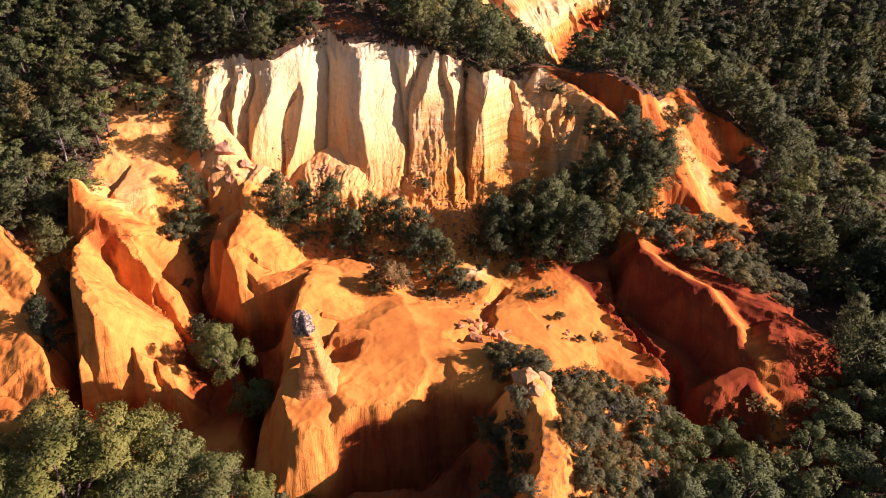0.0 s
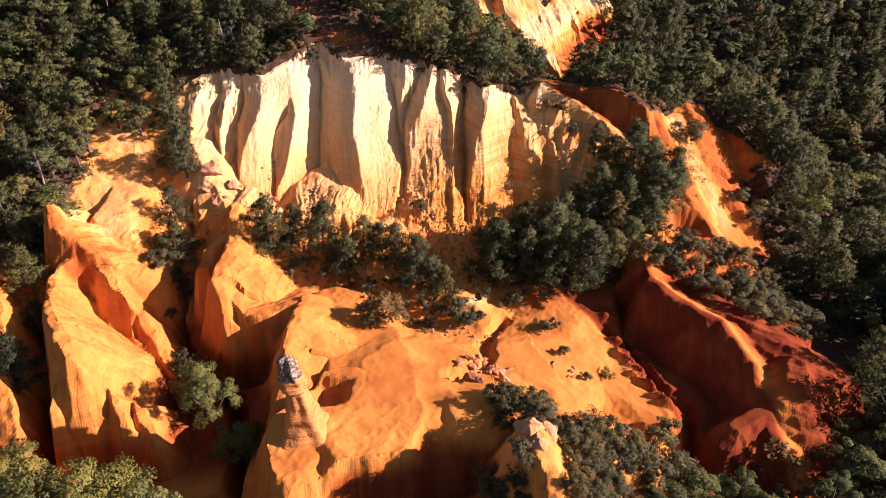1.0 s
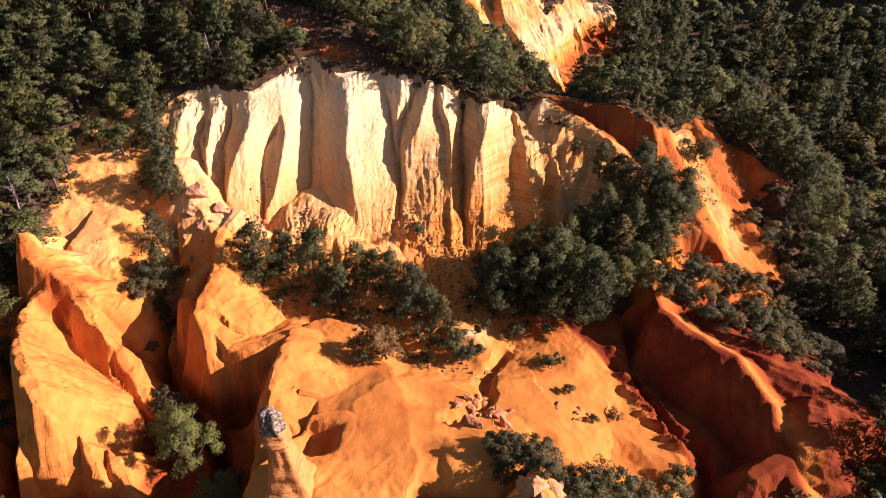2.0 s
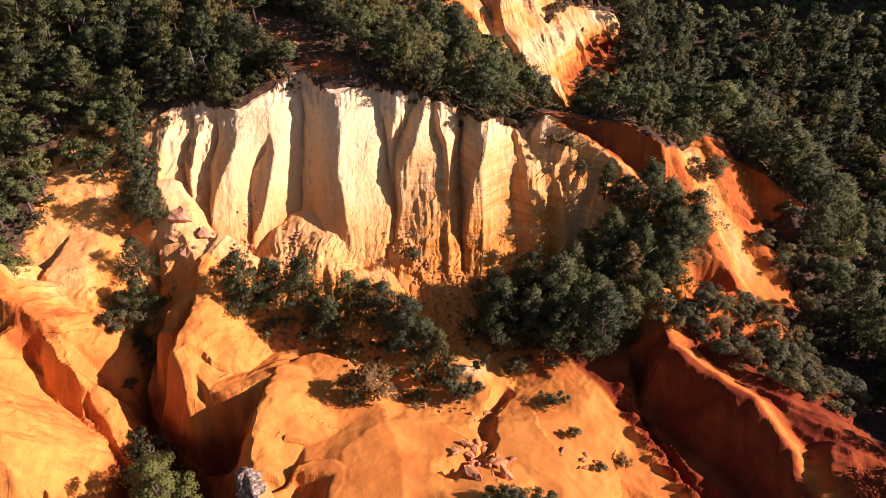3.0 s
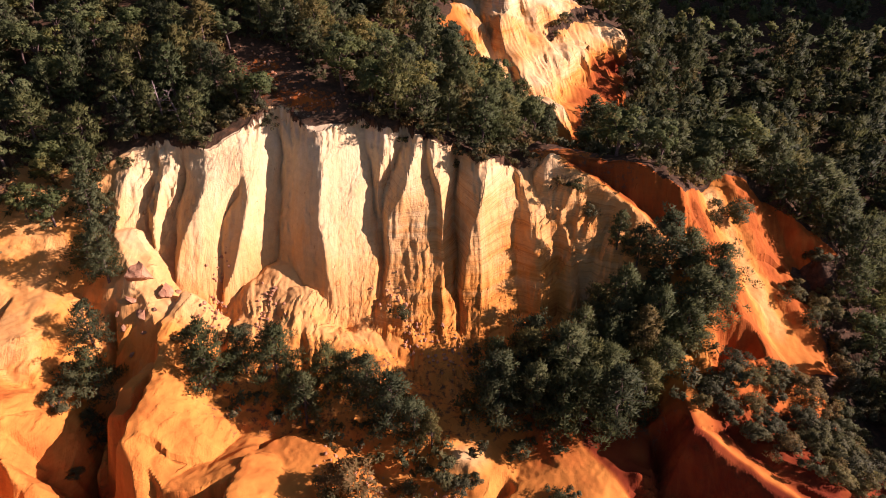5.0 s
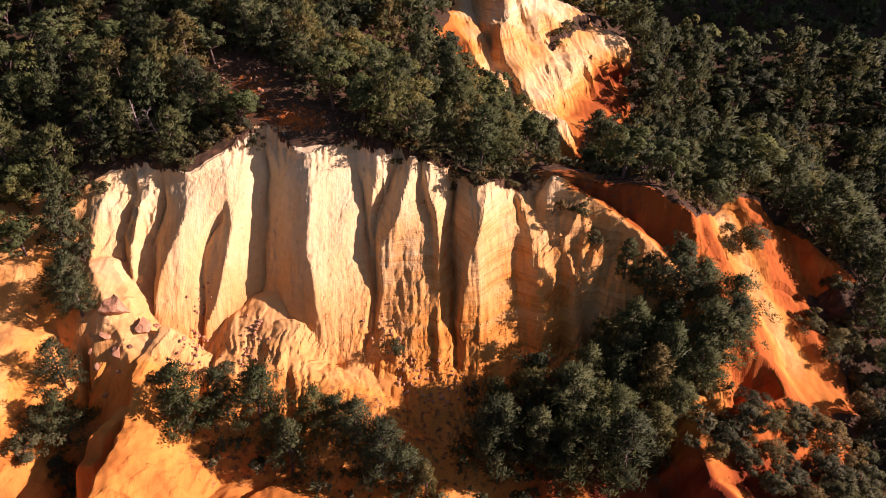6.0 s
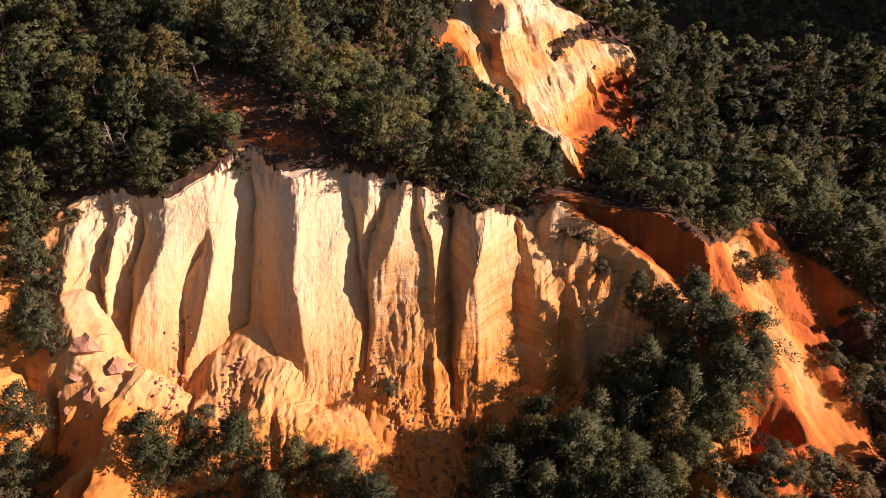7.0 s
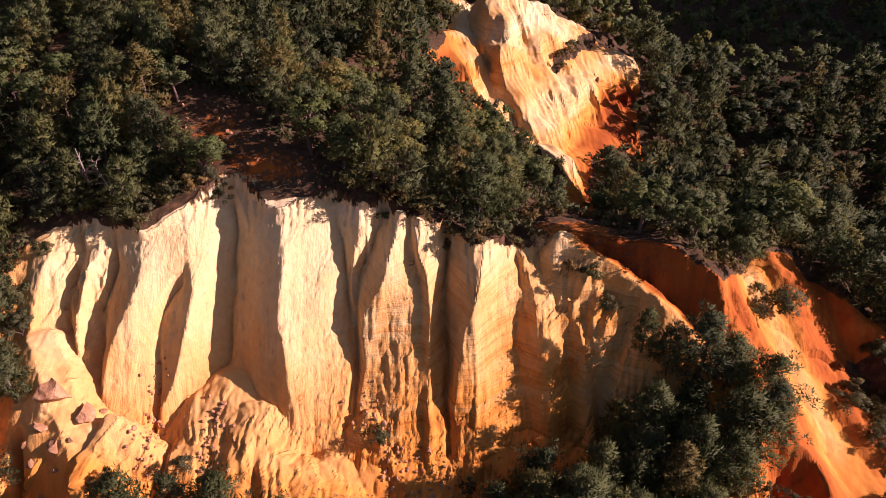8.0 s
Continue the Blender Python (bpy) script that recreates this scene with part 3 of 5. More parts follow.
def tone_of(x, y, z):
    """How iron-rich the ochre is: 0 chalk, 1 deep red, also raised to deepen shade."""
    face = step(-36, -30, x) * (1 - step(14, 20, x)) * step(69, 73, y)
    tone = 0.64 + 0.045 * (1 - step(58, 68, y)) + 0.05 * layers(x / 9, y / 9, 71, 3)
    cliff = np.interp(z, (19, 23, 26, 30, 34, 38), (0.6, 0.53, 0.43, 0.34, 0.26, 0.16)) + 0.11 * step(-6, 1, x) * (1 - 0.5 * step(30, 35, z)) + 0.03 * (1 - step(-24, -18, x))
    tone = tone * (1 - face) + cliff * face
    red = step(-0.3, 0.5, x - np.interp(y, (41, 47.2, 51.6, 57.6, 62.4), (22.2, 21.8, 19.4, 16.8, 13.6))) * (1 - step(62, 70, y))
    lip = x - np.interp(y, (43.6, 46.6, 50.6, 54.6, 58.9, 61.4), (30, 30.4, 29.8, 28.2, 25, 22.6))
    tone = tone * (1 - red) + (0.97 - 0.25 * step(-0.2, 0.6, lip) * (1 - step(1, 3, lip))) * red
    bowl = step(26, 29, x) * step(64, 70, y) * (1 - step(100, 104, y))
    tone = tone * (1 - bowl) + (0.81 - 0.32 * np.exp(-((x - np.interp(y, (71, 81.7, 89), (38.6, 35.4, 32))) / 2.2) ** 2) * step(70, 78, y)) * bowl
    crestline = np.interp(x, (13.6, 18.8, 22.8, 24.8), (88.6, 85.8, 83.1, 81.4))
    wall = step(14, 16, x) * (1 - step(26, 28, x)) * step(-0.3, 0.6, y - crestline + 0.4 * layers(x / 2, y / 2, 79, 2)) * (1 - step(98, 102, y))
    foot = step(13, 17, x) * (1 - step(25, 27, x)) * step(72, 76, y) * (1 - step(92, 95, y))
    tone = tone * (1 - foot) + 0.5 * foot
    tone = tone * (1 - wall) + 0.86 * wall
    back = step(100, 106, y)
    tone = tone * (1 - back) + (0.42 + 0.08 * layers(x / 5, y / 5, 77, 3) + 0.1 * np.sin(z * 0.9 + 2 * grain(x / 8, y / 8, 78)) + 0.3 * step(24, 30, x - 0.3 * (y - 135)) * (1 - step(144, 148, y)) + 0.16 * step(34, 27, z) + 0.4 * step(9, 4, x + 0.1 * (y - 130)) - 0.12 * step(36, 42, z)) * back
    chalk = step(-34, -31, x) * (1 - step(9, 14, x))
    soil = step(0.2 + 1.2 * chalk, 0.8 + 1.4 * chalk, y - rim(x)) * (1 - back)
    tone = tone * (1 - soil) + 0.78 * soil
    left = (1 - step(-37, -32, x)) * step(50, 70, y)
    tower = (1 - step(-35, -33.6, x)) * step(-42, -41, x) * step(58.4, 59.4, y) * (1 - step(62, 65, y))
    tone = tone * (1 - tower) + 0.84 * tower
    bald = np.exp(-((x - 7.6) / 2.2) ** 2 - ((y - 36.6) / 5) ** 2)
    tone = tone - 0.1 * bald
    sand = np.exp(-((x - 5) / 16) ** 4 - ((y - 51) / 9.5) ** 4)
    tone = tone - 0.01 * sand
    mound = np.exp(-((x - 11.2) / 2.2) ** 2 - ((y - 62.8) / 2.2) ** 2)
    tone = tone + 0.25 * mound - 0.3 * np.exp(-((x - 3.4) / 1.6) ** 2 - ((y - 60.6) / 1.2) ** 2)
    # the iron-red bed under the golden sand, widened to deepen front and gully shade
    bed = (1 - step(18.4, 19.8, z + 0.6 * layers(x / 4, y / 4, 83, 3))) * step(-10, -8, x - 0.25 * (z - 15)) * (1 - step(5, 7, x)) * (1 - step(40.5, 42, y))
    bed = np.maximum(bed, (1 - step(15, 17.5, z)) * (1 - step(-16, -14, x)) * step(40, 44, y))
    tone = tone * (1 - bed) + 0.93 * bed
    return tone - 0.1 * left + 0.05 * layers(x / 3, y / 3, 81, 3)


BARE_X = (5, 3, 0.6, 3.4, 6, 10, 12.4, 14.5, 15.2, 16.2, 16.6, 19.4, 20.4, 21.4, 25, 30, 33.6, 35, 34.4, 37.6, 37, 30, 18)
BARE_Y = (160, 140, 133, 129, 123.6, 123, 119.5, 114.5, 111, 106, 99.6, 99.6, 105, 114, 121, 127, 127, 132, 139, 150, 156, 159, 162)


def bare_back(x, y):
    """Where the bluff beyond the wood is bare: inside its outline."""
    px, py = x + 0.9 * layers(x / 4, y / 4, 191, 3), y + 0.9 * layers(x / 4, y / 4, 195, 3)
    inside = np.zeros(x.shape, bool)
    for ax, ay, bx, by in zip(BARE_X, BARE_Y, BARE_X[1:] + BARE_X[:1], BARE_Y[1:] + BARE_Y[:1]):
        if ay != by:
            inside ^= ((ay > py) != (by > py)) & (px < ax + (py - ay) * (bx - ax) / (by - ay))
    gully = (np.abs(px - 0.75 * (py - 148) - 25.5) < 1.1) & (py > 141)
    return (inside & ~gully).astype(float)


def clear_of_bluff(x, y):
    """Where no tree would stand before the bare bluff."""
    return np.maximum.reduce([bare_back(x + 0.11 * d, y + d) for d in (0, 2.5, 5, 7.5)]) < 0.06


def litter_of(x, y, z):
    """Where soil and leaves cover the ochre."""
    above = y - rim(x)
    cliff = step(-34, -31, x) * (1 - step(13, 16, x))
    wood = step(0.1 - 0.4 * cliff, 0.9 - 0.5 * cliff, above) * (1 - bare_back(x, y))
    wood = wood * (1 - cliff * (above < 2.5) * (1 - step(-1.0, -0.5, z - hill(x, np.maximum(y, rim(x) - 0.6)))))
    talus = step(9, 12, x) * (1 - step(18, 21, x)) * (1 - step(2.0, 3.6, above))
    wood = wood * (1 - 0.55 * talus)
    wood = wood * (1 - 0.55 * np.exp(-((x + 13) / 6) ** 2 - ((y - 92) / 2.5) ** 2)) * (1 - 0.5 * np.exp(-((x + 19) / 5) ** 2 - ((y - 96.5) / 4) ** 2))
    east = step(40.5, 44, x + 0.25 * np.clip(y - 52, 0, 14) * (y < 72)) * (y < 86)
    front = np.maximum((1 - step(33, 40, y)) * (0.4 + 0.6 * (1 - step(-22, -16, x)) + 0.6 * step(14, 20, x)), 1 - step(23, 28, y))
    west = (1 - step(-46, -40, x)) * step(56, 66, y)
    bench = 0.42 * step(-24, -18, x) * (1 - step(20, 26, x)) * step(58, 64, y) * (1 - step(70, 75, y))
    shoulder = 0.42 * step(12, 15, x) * (1 - step(23, 27, x)) * step(84, 87, y) * (1 - step(89, 92, y))
    return np.clip(np.maximum.reduce([wood, east, front, west, bench, shoulder]), 0, 1)


XS = spread(-52, 50, 0.18, -2500, 2500, 1.13)
XS = np.concatenate([XS[XS < -35.05], np.arange(-35, 19.01, 0.135), XS[XS > 19.1]])
YS = spread(28, 95, 0.18, -2000, 96, 1.13)
YS = np.concatenate([YS[YS < 73], np.arange(73.1, 90.5, 0.097), YS[(YS > 90.55) & (YS < 95.2)], spread(95.4, 158, 0.45, 95.4, 3500, 1.12)])
GX, GY = np.meshgrid(XS, YS)
GZ = height(GX, GY)


def strata_of(x, y, z, steep):
    """Where the beds of the ochre stand out: on the cliff's far half, the bluff, the pink towers and the fins' flanks."""
    cliff = step(-9, -2, x) * (1 - 0.7 * step(31, 35, z)) * step(72, 74, y) * (1 - step(92, 94, y)) * (x < 20)
    west = (1 - step(-30, -26, x)) * (y < 70)
    return steep * np.clip(0.18 + 0.82 * cliff + 0.2 * west + 0.8 * (y > 98), 0, 1)


def floor_at(x, y):
    return float(height(np.array([float(x)]), np.array([float(y)]))[0])


def region_of(x, y):
    """Which landform a place belongs to: 0 is the open ground."""
    r = np.zeros(x.shape, int)
    foot = np.interp(x, (-33, -20, -10, 0, 17), (73.4, 72.6, 74, 73, 77))
    r[(x > -33) & (x < 17) & (y > foot) & (y < rim(x) + 0.3)] = 1
    r[bare_back(x, y) > 0.5] = 2
    r[(x > 27.5) & (x < 43.5) & (y > 69 + 0.1 * (x - 27)) & (y < rim(x) + 0.4)] = 3
    r[(x > np.interp(y, (41, 48, 52, 58, 62), (23, 24, 21.6, 19, 21))) & (x < 41 - 0.5 * np.clip(y - 54, 0, 9)) & (y > 41) & (y < 62)] = 4
    west = np.interp(y, (40, 44.4, 49.6, 55.6, 60, 68), (-33.4, -35.6, -38.2, -40.8, -42.4, -42.4))
    r[(x > west) & (x < np.interp(y, (40, 48, 55, 62), (-23.6, -24, -26.4, -31))) & (y > 40.5) & (y < 62)] = 5
    r[(x > -42.4) & (x < -32) & (y >= 62) & (y < 84.5)] = 6
    r[(x > -27.8) & (x < -17.5 - 0.25 * (y - 55)) & (y > 54) & (y < 72)] = 7
    r[(x > 3.4) & (x < 11.6) & (y > 24) & (y < 41.5)] = 8
    return r


def ground_mesh():
    """The ground sheet, with the landforms that stand out of it as objects of their own."""
    ny, nx = GX.shape
    i = np.arange(ny * nx).reshape(ny, nx)
    faces = np.stack([i[:-1, :-1], i[:-1, 1:], i[1:, 1:], i[1:, :-1]], -1).reshape(-1, 4)
    verts = np.stack([GX, GY, GZ], -1).reshape(-1, 3)
    sy, sx = np.gradient(GZ, YS, XS)
    steep = step(0.55, 1.1, np.sqrt(sx * sx + sy * sy))
    ways = np.stack([-sx, -sy, np.ones_like(sx)], -1).reshape(-1, 3)
    ways = ways / np.linalg.norm(ways, axis=1, keepdims=True)
    values = {"tone": tone_of(GX, GY, GZ).ravel(), "litter": litter_of(GX, GY, GZ).ravel(), "steep": steep.ravel(), "strata": strata_of(GX, GY, GZ, steep).ravel()}
    zone = region_of(0.5 * (GX[:-1, :-1] + GX[1:, 1:]), 0.5 * (GY[:-1, :-1] + GY[1:, 1:])).ravel()
    kinds = (("ground", "eroded orange ochre badland with sandy flats, gullies and wooded slopes", "ground", "structure"),
             ("ochre_cliff", "tall fluted cliff of cream and golden ochre below the wooded rim", "cliff", ""),
             ("ochre_bluff", "pale cream and orange bare bluff rising above the woods", "bluff", ""),
             ("orange_scarp", "bright orange eroded scarp with a sandy chute between shrubs", "scarp", ""),
             ("red_hill", "dark red rounded ochre hill with a sharp sandy crest", "hill", ""),
             ("rock_fin", "steep jagged orange ochre fin beside a dark gully", "rock fin", ""),
             ("sand_slope", "smooth pinkish orange ochre slope below the pine wood", "slope", ""),
             ("rock_fin", "sharp-crested golden ochre fin in front of the cliff", "rock fin", ""),
             ("knoll", "narrow ochre knoll with a bare pale top among shrubs", "knoll", ""))
    mid_x, mid_y = 0.5 * (GX[:-1, :-1] + GX[1:, 1:]).ravel(), 0.5 * (GY[:-1, :-1] + GY[1:, 1:]).ravel()

    def sheet(name, mine, parent=None):
        used, back = np.unique(mine, return_inverse=True)
        ob = part(name, verts[used], back.reshape(-1, 4), OCHRE, parent, smooth=True, normals=ways[used])
        for key, v in values.items():
            ob.data.attributes.new(key, "FLOAT", "POINT").data.foreach_set("value", v[used])
        return ob

    # how each landform falls into parts, along x or along y
    pieces = {1: ("x", (-27, -21, -16.3, -5.4, 3.1, 8.6, 13.6), ("buttress",) * 8), 2: ("y", (118, 132, 146), ("ledge",) * 4), 3: ("x", (31.4, 38.4), ("wall", "chute", "wall")),
              4: ("x", (26.6, 33), ("flank", "crest", "shoulder")), 5: ("y", (46, 54), ("tooth", "ridge", "shoulder")), 6: ("y", (66.5, 76), ("tower", "slope", "slope")),
              7: ("y", (58.5, 65), ("pinnacle", "ridge", "ridge")), 8: ("y", (33.5,), ("flank", "summit"))}
    for k, (name, label, category, kind) in enumerate(kinds):
        here = zone == k
        if k == 0:
            ob = sheet(name, faces[here])
        else:
            axis, cuts, names = pieces[k]
            ob = new(name)
            share = np.digitize(mid_x if axis == "x" else mid_y, cuts)
            for i, piece in enumerate(names):
                if (here & (share == i)).any():
                    sheet(piece, faces[here & (share == i)], ob)
        tagged(ob, label, category, kind=kind)


ground_mesh()

# ---------------------------------------------------------------- trees and shrubs
rnd = np.random.RandomState(7)


def tube(points, radii, sides=6):
    """A tapering branch along points."""
    verts, faces = [], []
    points = [Vector(p) for p in points]
    for i, (p, r) in enumerate(zip(points, radii)):
        way = (points[min(i + 1, len(points) - 1)] - points[max(i - 1, 0)]).normalized()
        a = way.orthogonal().normalized()
        b = way.cross(a)
        for k in range(sides):
            w = 2 * math.pi * k / sides
            verts.append(p + r * (math.cos(w) * a + math.sin(w) * b))
    for i in range(len(points) - 1):
        for k in range(sides):
            faces.append((i * sides + k, i * sides + (k + 1) % sides, (i + 1) * sides + (k + 1) % sides, (i + 1) * sides + k))
    return np.array([tuple(v) for v in verts]), np.array(faces)


def joined(pieces):
    verts, faces, n = [], [], 0
    for v, f in pieces:
        verts.append(v)
        faces.append(f + n)
        n += len(v)
    return np.concatenate(verts), np.concatenate(faces)


def sprays(places, along, normal, length, width):
    """Small leaf sprays: one leaf cluster at each place, along its own way."""
    n = len(places)
    along = along / (np.linalg.norm(along, axis=1, keepdims=True) + 1e-9)
    side = np.cross(along, normal)
    side = side / (np.linalg.norm(side, axis=1, keepdims=True) + 1e-9)
    up = np.cross(side, along)
    ln, wd = length[:, None], width[:, None]
    a = places - 0.5 * ln * along + 0.4 * wd * side
    b = places - 0.5 * ln * along - 0.4 * wd * side + 0.12 * ln * up
    c = places + 0.6 * ln * along
    verts = np.stack([b, a, c], 1).reshape(-1, 3)
    soft = normal / (np.linalg.norm(normal, axis=1, keepdims=True) + 1e-9)
    return verts, np.arange(3 * n).reshape(n, 3), np.repeat(soft, 3, 0)


def ball(n):
    v = rnd.normal(size=(n, 3))
    return v / np.linalg.norm(v, axis=1, keepdims=True)


def broad_crown(high, wide, low, lobes, count, leaf, slim=0.75):
    """An uneven crown of leafy clumps, gathered on a few boughs, with gaps between them."""
    mid, half = (high + low) / 2, (high - low) / 2
    boughs = max(4, lobes // 2)
    c = ball(boughs) * rnd.uniform(0.35, 0.72, (boughs, 1)) * (wide, wide, half)
    c[:, 2] += mid + rnd.uniform(-0.1, 0.12, boughs) * half
    if low < 0.3:
        c[:, 2] = (0.12 + 0.6 * rnd.rand(boughs)) * high
    r = rnd.uniform(0.3, 0.5, boughs) * wide
    clumps = boughs * 5
    k = np.arange(clumps) % boughs
    way = ball(clumps)
    way[:, 2] = np.where(way[:, 2] < -0.35, -way[:, 2], way[:, 2])
    at = c[k] + way * (r[k] * rnd.uniform(0.65, 1.05, clumps))[:, None] * (1, 1, 0.85)
    puff = rnd.uniform(0.14, 0.27, clumps) * wide
    j = rnd.randint(0, clumps, count)
    out = ball(count)
    out[:, 2] = np.where((out[:, 2] < 0) & (rnd.rand(count) < 0.6), -out[:, 2], out[:, 2])
    places = at[j] + out * (puff[j] * rnd.uniform(0.4, 1.15, count) ** 0.5)[:, None] * (1, 1, 0.75)
    places[:, 2] = np.maximum(places[:, 2], 0.02 * high)
    size = leaf * rnd.uniform(0.6, 1.4, count)
    return sprays(places, ball(count) + 0.3 * out, 0.8 * out + 0.45 * way[j] + 0.35 * ball(count) + (places - (0, 0, mid)) * 0.45 / wide, size, size * slim), c


def pine_crown(high, wide, low, whorls, count, leaf):
    """Tiers of boughs that carry rounded pads of needles, shorter towards the top."""
    pads, tips = [], []
    for i in range(whorls):
        f = i / (whorls - 1)
        z = low + (high - low) * f ** 0.9
        reach = wide * (1.03 - f) ** 0.55 * rnd.uniform(0.68, 1.1)
        boughs = max(3, int(7 - 3 * f))
        for b in range(boughs):
            a = 2 * math.pi * (b + rnd.rand()) / boughs + i
            long = reach * rnd.uniform(0.55, 1.1)
            tip = np.array([math.cos(a) * long, math.sin(a) * long, z + long * rnd.uniform(-0.05, 0.4)])
            tips.append((np.array([0, 0, z - 0.1]), tip))
            root = np.array([0, 0, z])
            for s in (0.55, 0.8, 1.0):
                if rnd.rand() < 0.9:
                    pads.append((*(root + (tip - root) * s + rnd.normal(0, 0.07 * wide, 3)), wide * rnd.uniform(0.13, 0.23)))
    pads = np.array(pads)
    j = rnd.choice(len(pads), count, p=pads[:, 3] ** 2 / (pads[:, 3] ** 2).sum())
    out = ball(count)
    out[:, 2] = np.where((out[:, 2] < 0) & (rnd.rand(count) < 0.65), -out[:, 2], out[:, 2])
    at = pads[j, :3] + out * (pads[j, 3] * rnd.uniform(0.35, 1.15, count) ** 0.5)[:, None] * (1, 1, 0.72)
    axis = at - (0, 0, (high + low) * 0.45)
    axis = axis / (np.linalg.norm(axis, axis=1, keepdims=True) + 1e-9)
    size = leaf * rnd.uniform(0.7, 1.4, count)
    return sprays(at, 0.8 * out + 0.6 * ball(count) + (0, 0, 0.5), 0.8 * out + 0.7 * axis + 0.3 * ball(count) + (0, 0, 0.15), size, size * 0.5), tips


def broad_tree(kind, mat, high, wide, low, lobes, count, leaf):
    tree = new(kind)
    (v, f, soft), lobes_at = broad_crown(high, wide, low, lobes, count, leaf, 0.5 if kind == "shrub" else 0.75)
    fork = np.array([rnd.uniform(-0.2, 0.2), rnd.uniform(-0.2, 0.2), low + 0.12 * high])
    wood = [tube([(0, 0, -0.4), fork * 0.5, fork], [0.035 * high, 0.028 * high, 0.022 * high])]
    for c in lobes_at[:9]:
        wood.append(tube([fork, (fork + c) / 2 + (0, 0, 0.1), c], [0.018 * high, 0.012 * high, 0.004 * high], 4))
    part("trunk", *joined(wood), BARK, tree, smooth=True)
    part("crown", v, f, mat, tree, smooth=True, normals=soft)
    return tree


def pine_tree(high, wide, low, whorls, count, leaf):
    tree = new("pine_tree")
    (v, f, soft), tips = pine_crown(high, wide, low, whorls, count, leaf)
    bend = rnd.uniform(-0.15, 0.15, 2)
    wood = [tube([(0, 0, -0.4), (bend[0], bend[1], high * 0.4), (0, 0, high * 0.97)], [0.026 * high, 0.018 * high, 0.004 * high])]
    for a, b in tips[::2]:
        wood.append(tube([a, (a + b) / 2, b], [0.035, 0.025, 0.008], 4))
    part("trunk", *joined(wood), BARK, tree, smooth=True)
    part("crown", v, f, PINE, tree, smooth=True, normals=soft)
    return tree


def planted(models, spots, label, category, group, tilt=3):
    """Trees at (x, y, size): the first of each model is the model itself, the rest are copies."""
    for i, (x, y, size) in enumerate(spots):
        model = models[i % len(models)]
        z = floor_at(x, y) - 0.05
        wide = size * rnd.uniform(0.85, 1.25)
        m = Matrix.LocRotScale((x, y, z), Euler((radians(rnd.uniform(-tilt, tilt)), radians(rnd.uniform(-tilt, tilt)), rnd.uniform(0, 6.28))), (wide, wide, size))
        if i < len(models):
            model.matrix_basis = m
            tree = model
        else:
            made = copy_thing(model, Matrix.Identity(4))
            made.matrix_basis = m
            tree = made
        tagged(tree, label, category, group)


def scattered(x0, x1, y0, y1, gap, keep, seed):
    """Places on a shaken grid, where keep(x, y) says so."""
    r = np.random.RandomState(seed)
    xs, ys = np.meshgrid(np.arange(x0, x1, gap), np.arange(y0, y1, gap))
    xs, ys = (xs + r.uniform(-0.42, 0.42, xs.shape) * gap).ravel(), (ys + r.uniform(-0.42, 0.42, ys.shape) * gap).ravel()
    ok = keep(xs, ys)
    return np.stack([xs[ok], ys[ok]], 1)


def on_hill(x, y):
    glade = np.maximum(np.exp(-((x + 13) / 6.5) ** 2 - ((y - 92) / 2.6) ** 2), np.exp(-((x + 19) / 6) ** 2 - ((y - 96.5) / 4.4) ** 2))
    edge = np.where((x > 8) & (x < 18.5), 2.8, np.where(x > 15, 0.8, np.where(x < -42, -24.0, np.where(x > -16, 1.4, 0.9))))
    ochre_slope = (x > -42) & (x < -33) & (y < 79.5) | (x < -52) & (y < 60) | (x < -42) & (y < 61 + 0.4 * (x + 42))
    return ((y - rim(x) > edge) | (x > -42) & (x < -33.6) & (y > 79.5)) & (glade < 0.45) & clear_of_bluff(x, y) & ~ochre_slope


def in_valley(x, y):
    return (x > 46 - 0.22 * np.clip(72 - y, 0, 24)) & (y < 100) & ((y > 46) | (x > 42)) | (x > 52) & (y >= 100) & (y < 104)


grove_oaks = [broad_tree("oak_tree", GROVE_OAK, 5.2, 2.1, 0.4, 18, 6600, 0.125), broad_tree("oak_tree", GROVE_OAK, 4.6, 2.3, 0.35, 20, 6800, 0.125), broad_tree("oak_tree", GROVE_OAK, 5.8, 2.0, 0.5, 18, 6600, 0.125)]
edge_oaks = [broad_tree("oak_tree", OAK, 5.2, 2.1, 0.4, 18, 4200, 0.16), broad_tree("oak_tree", OAK, 4.6, 2.3, 0.35, 20, 4200, 0.16), broad_tree("oak_tree", OAK, 5.8, 2.0, 0.5, 18, 4200, 0.16)]
oaks = [broad_tree("oak_tree", OAK, 5.2, 2.1, 1.0, 15, 1900, 0.25), broad_tree("oak_tree", OAK, 4.6, 2.3, 0.8, 18, 1950, 0.25), broad_tree("oak_tree", OAK, 5.8, 2.0, 1.2, 16, 1900, 0.25)]
bowl_pines = [pine_tree(5.4, 2.5, 0.8, 9, 4300, 0.22), pine_tree(4.9, 2.7, 0.6, 8, 4300, 0.22), pine_tree(6.0, 2.4, 1.1, 10, 4300, 0.22)]
pines = [pine_tree(5.4, 2.3, 0.8, 9, 1900, 0.32), pine_tree(4.9, 2.5, 0.6, 8, 1900, 0.32), pine_tree(6.0, 2.2, 1.1, 10, 1900, 0.32)]
shrubs = [broad_tree("shrub", SCRUB, 1.7, 1.25, 0.1, 12, 1550, 0.16), broad_tree("shrub", SCRUB, 1.4, 1.4, 0.05, 14, 1650, 0.16), broad_tree("shrub", SCRUB, 1.9, 1.05, 0.15, 11, 1500, 0.16)]

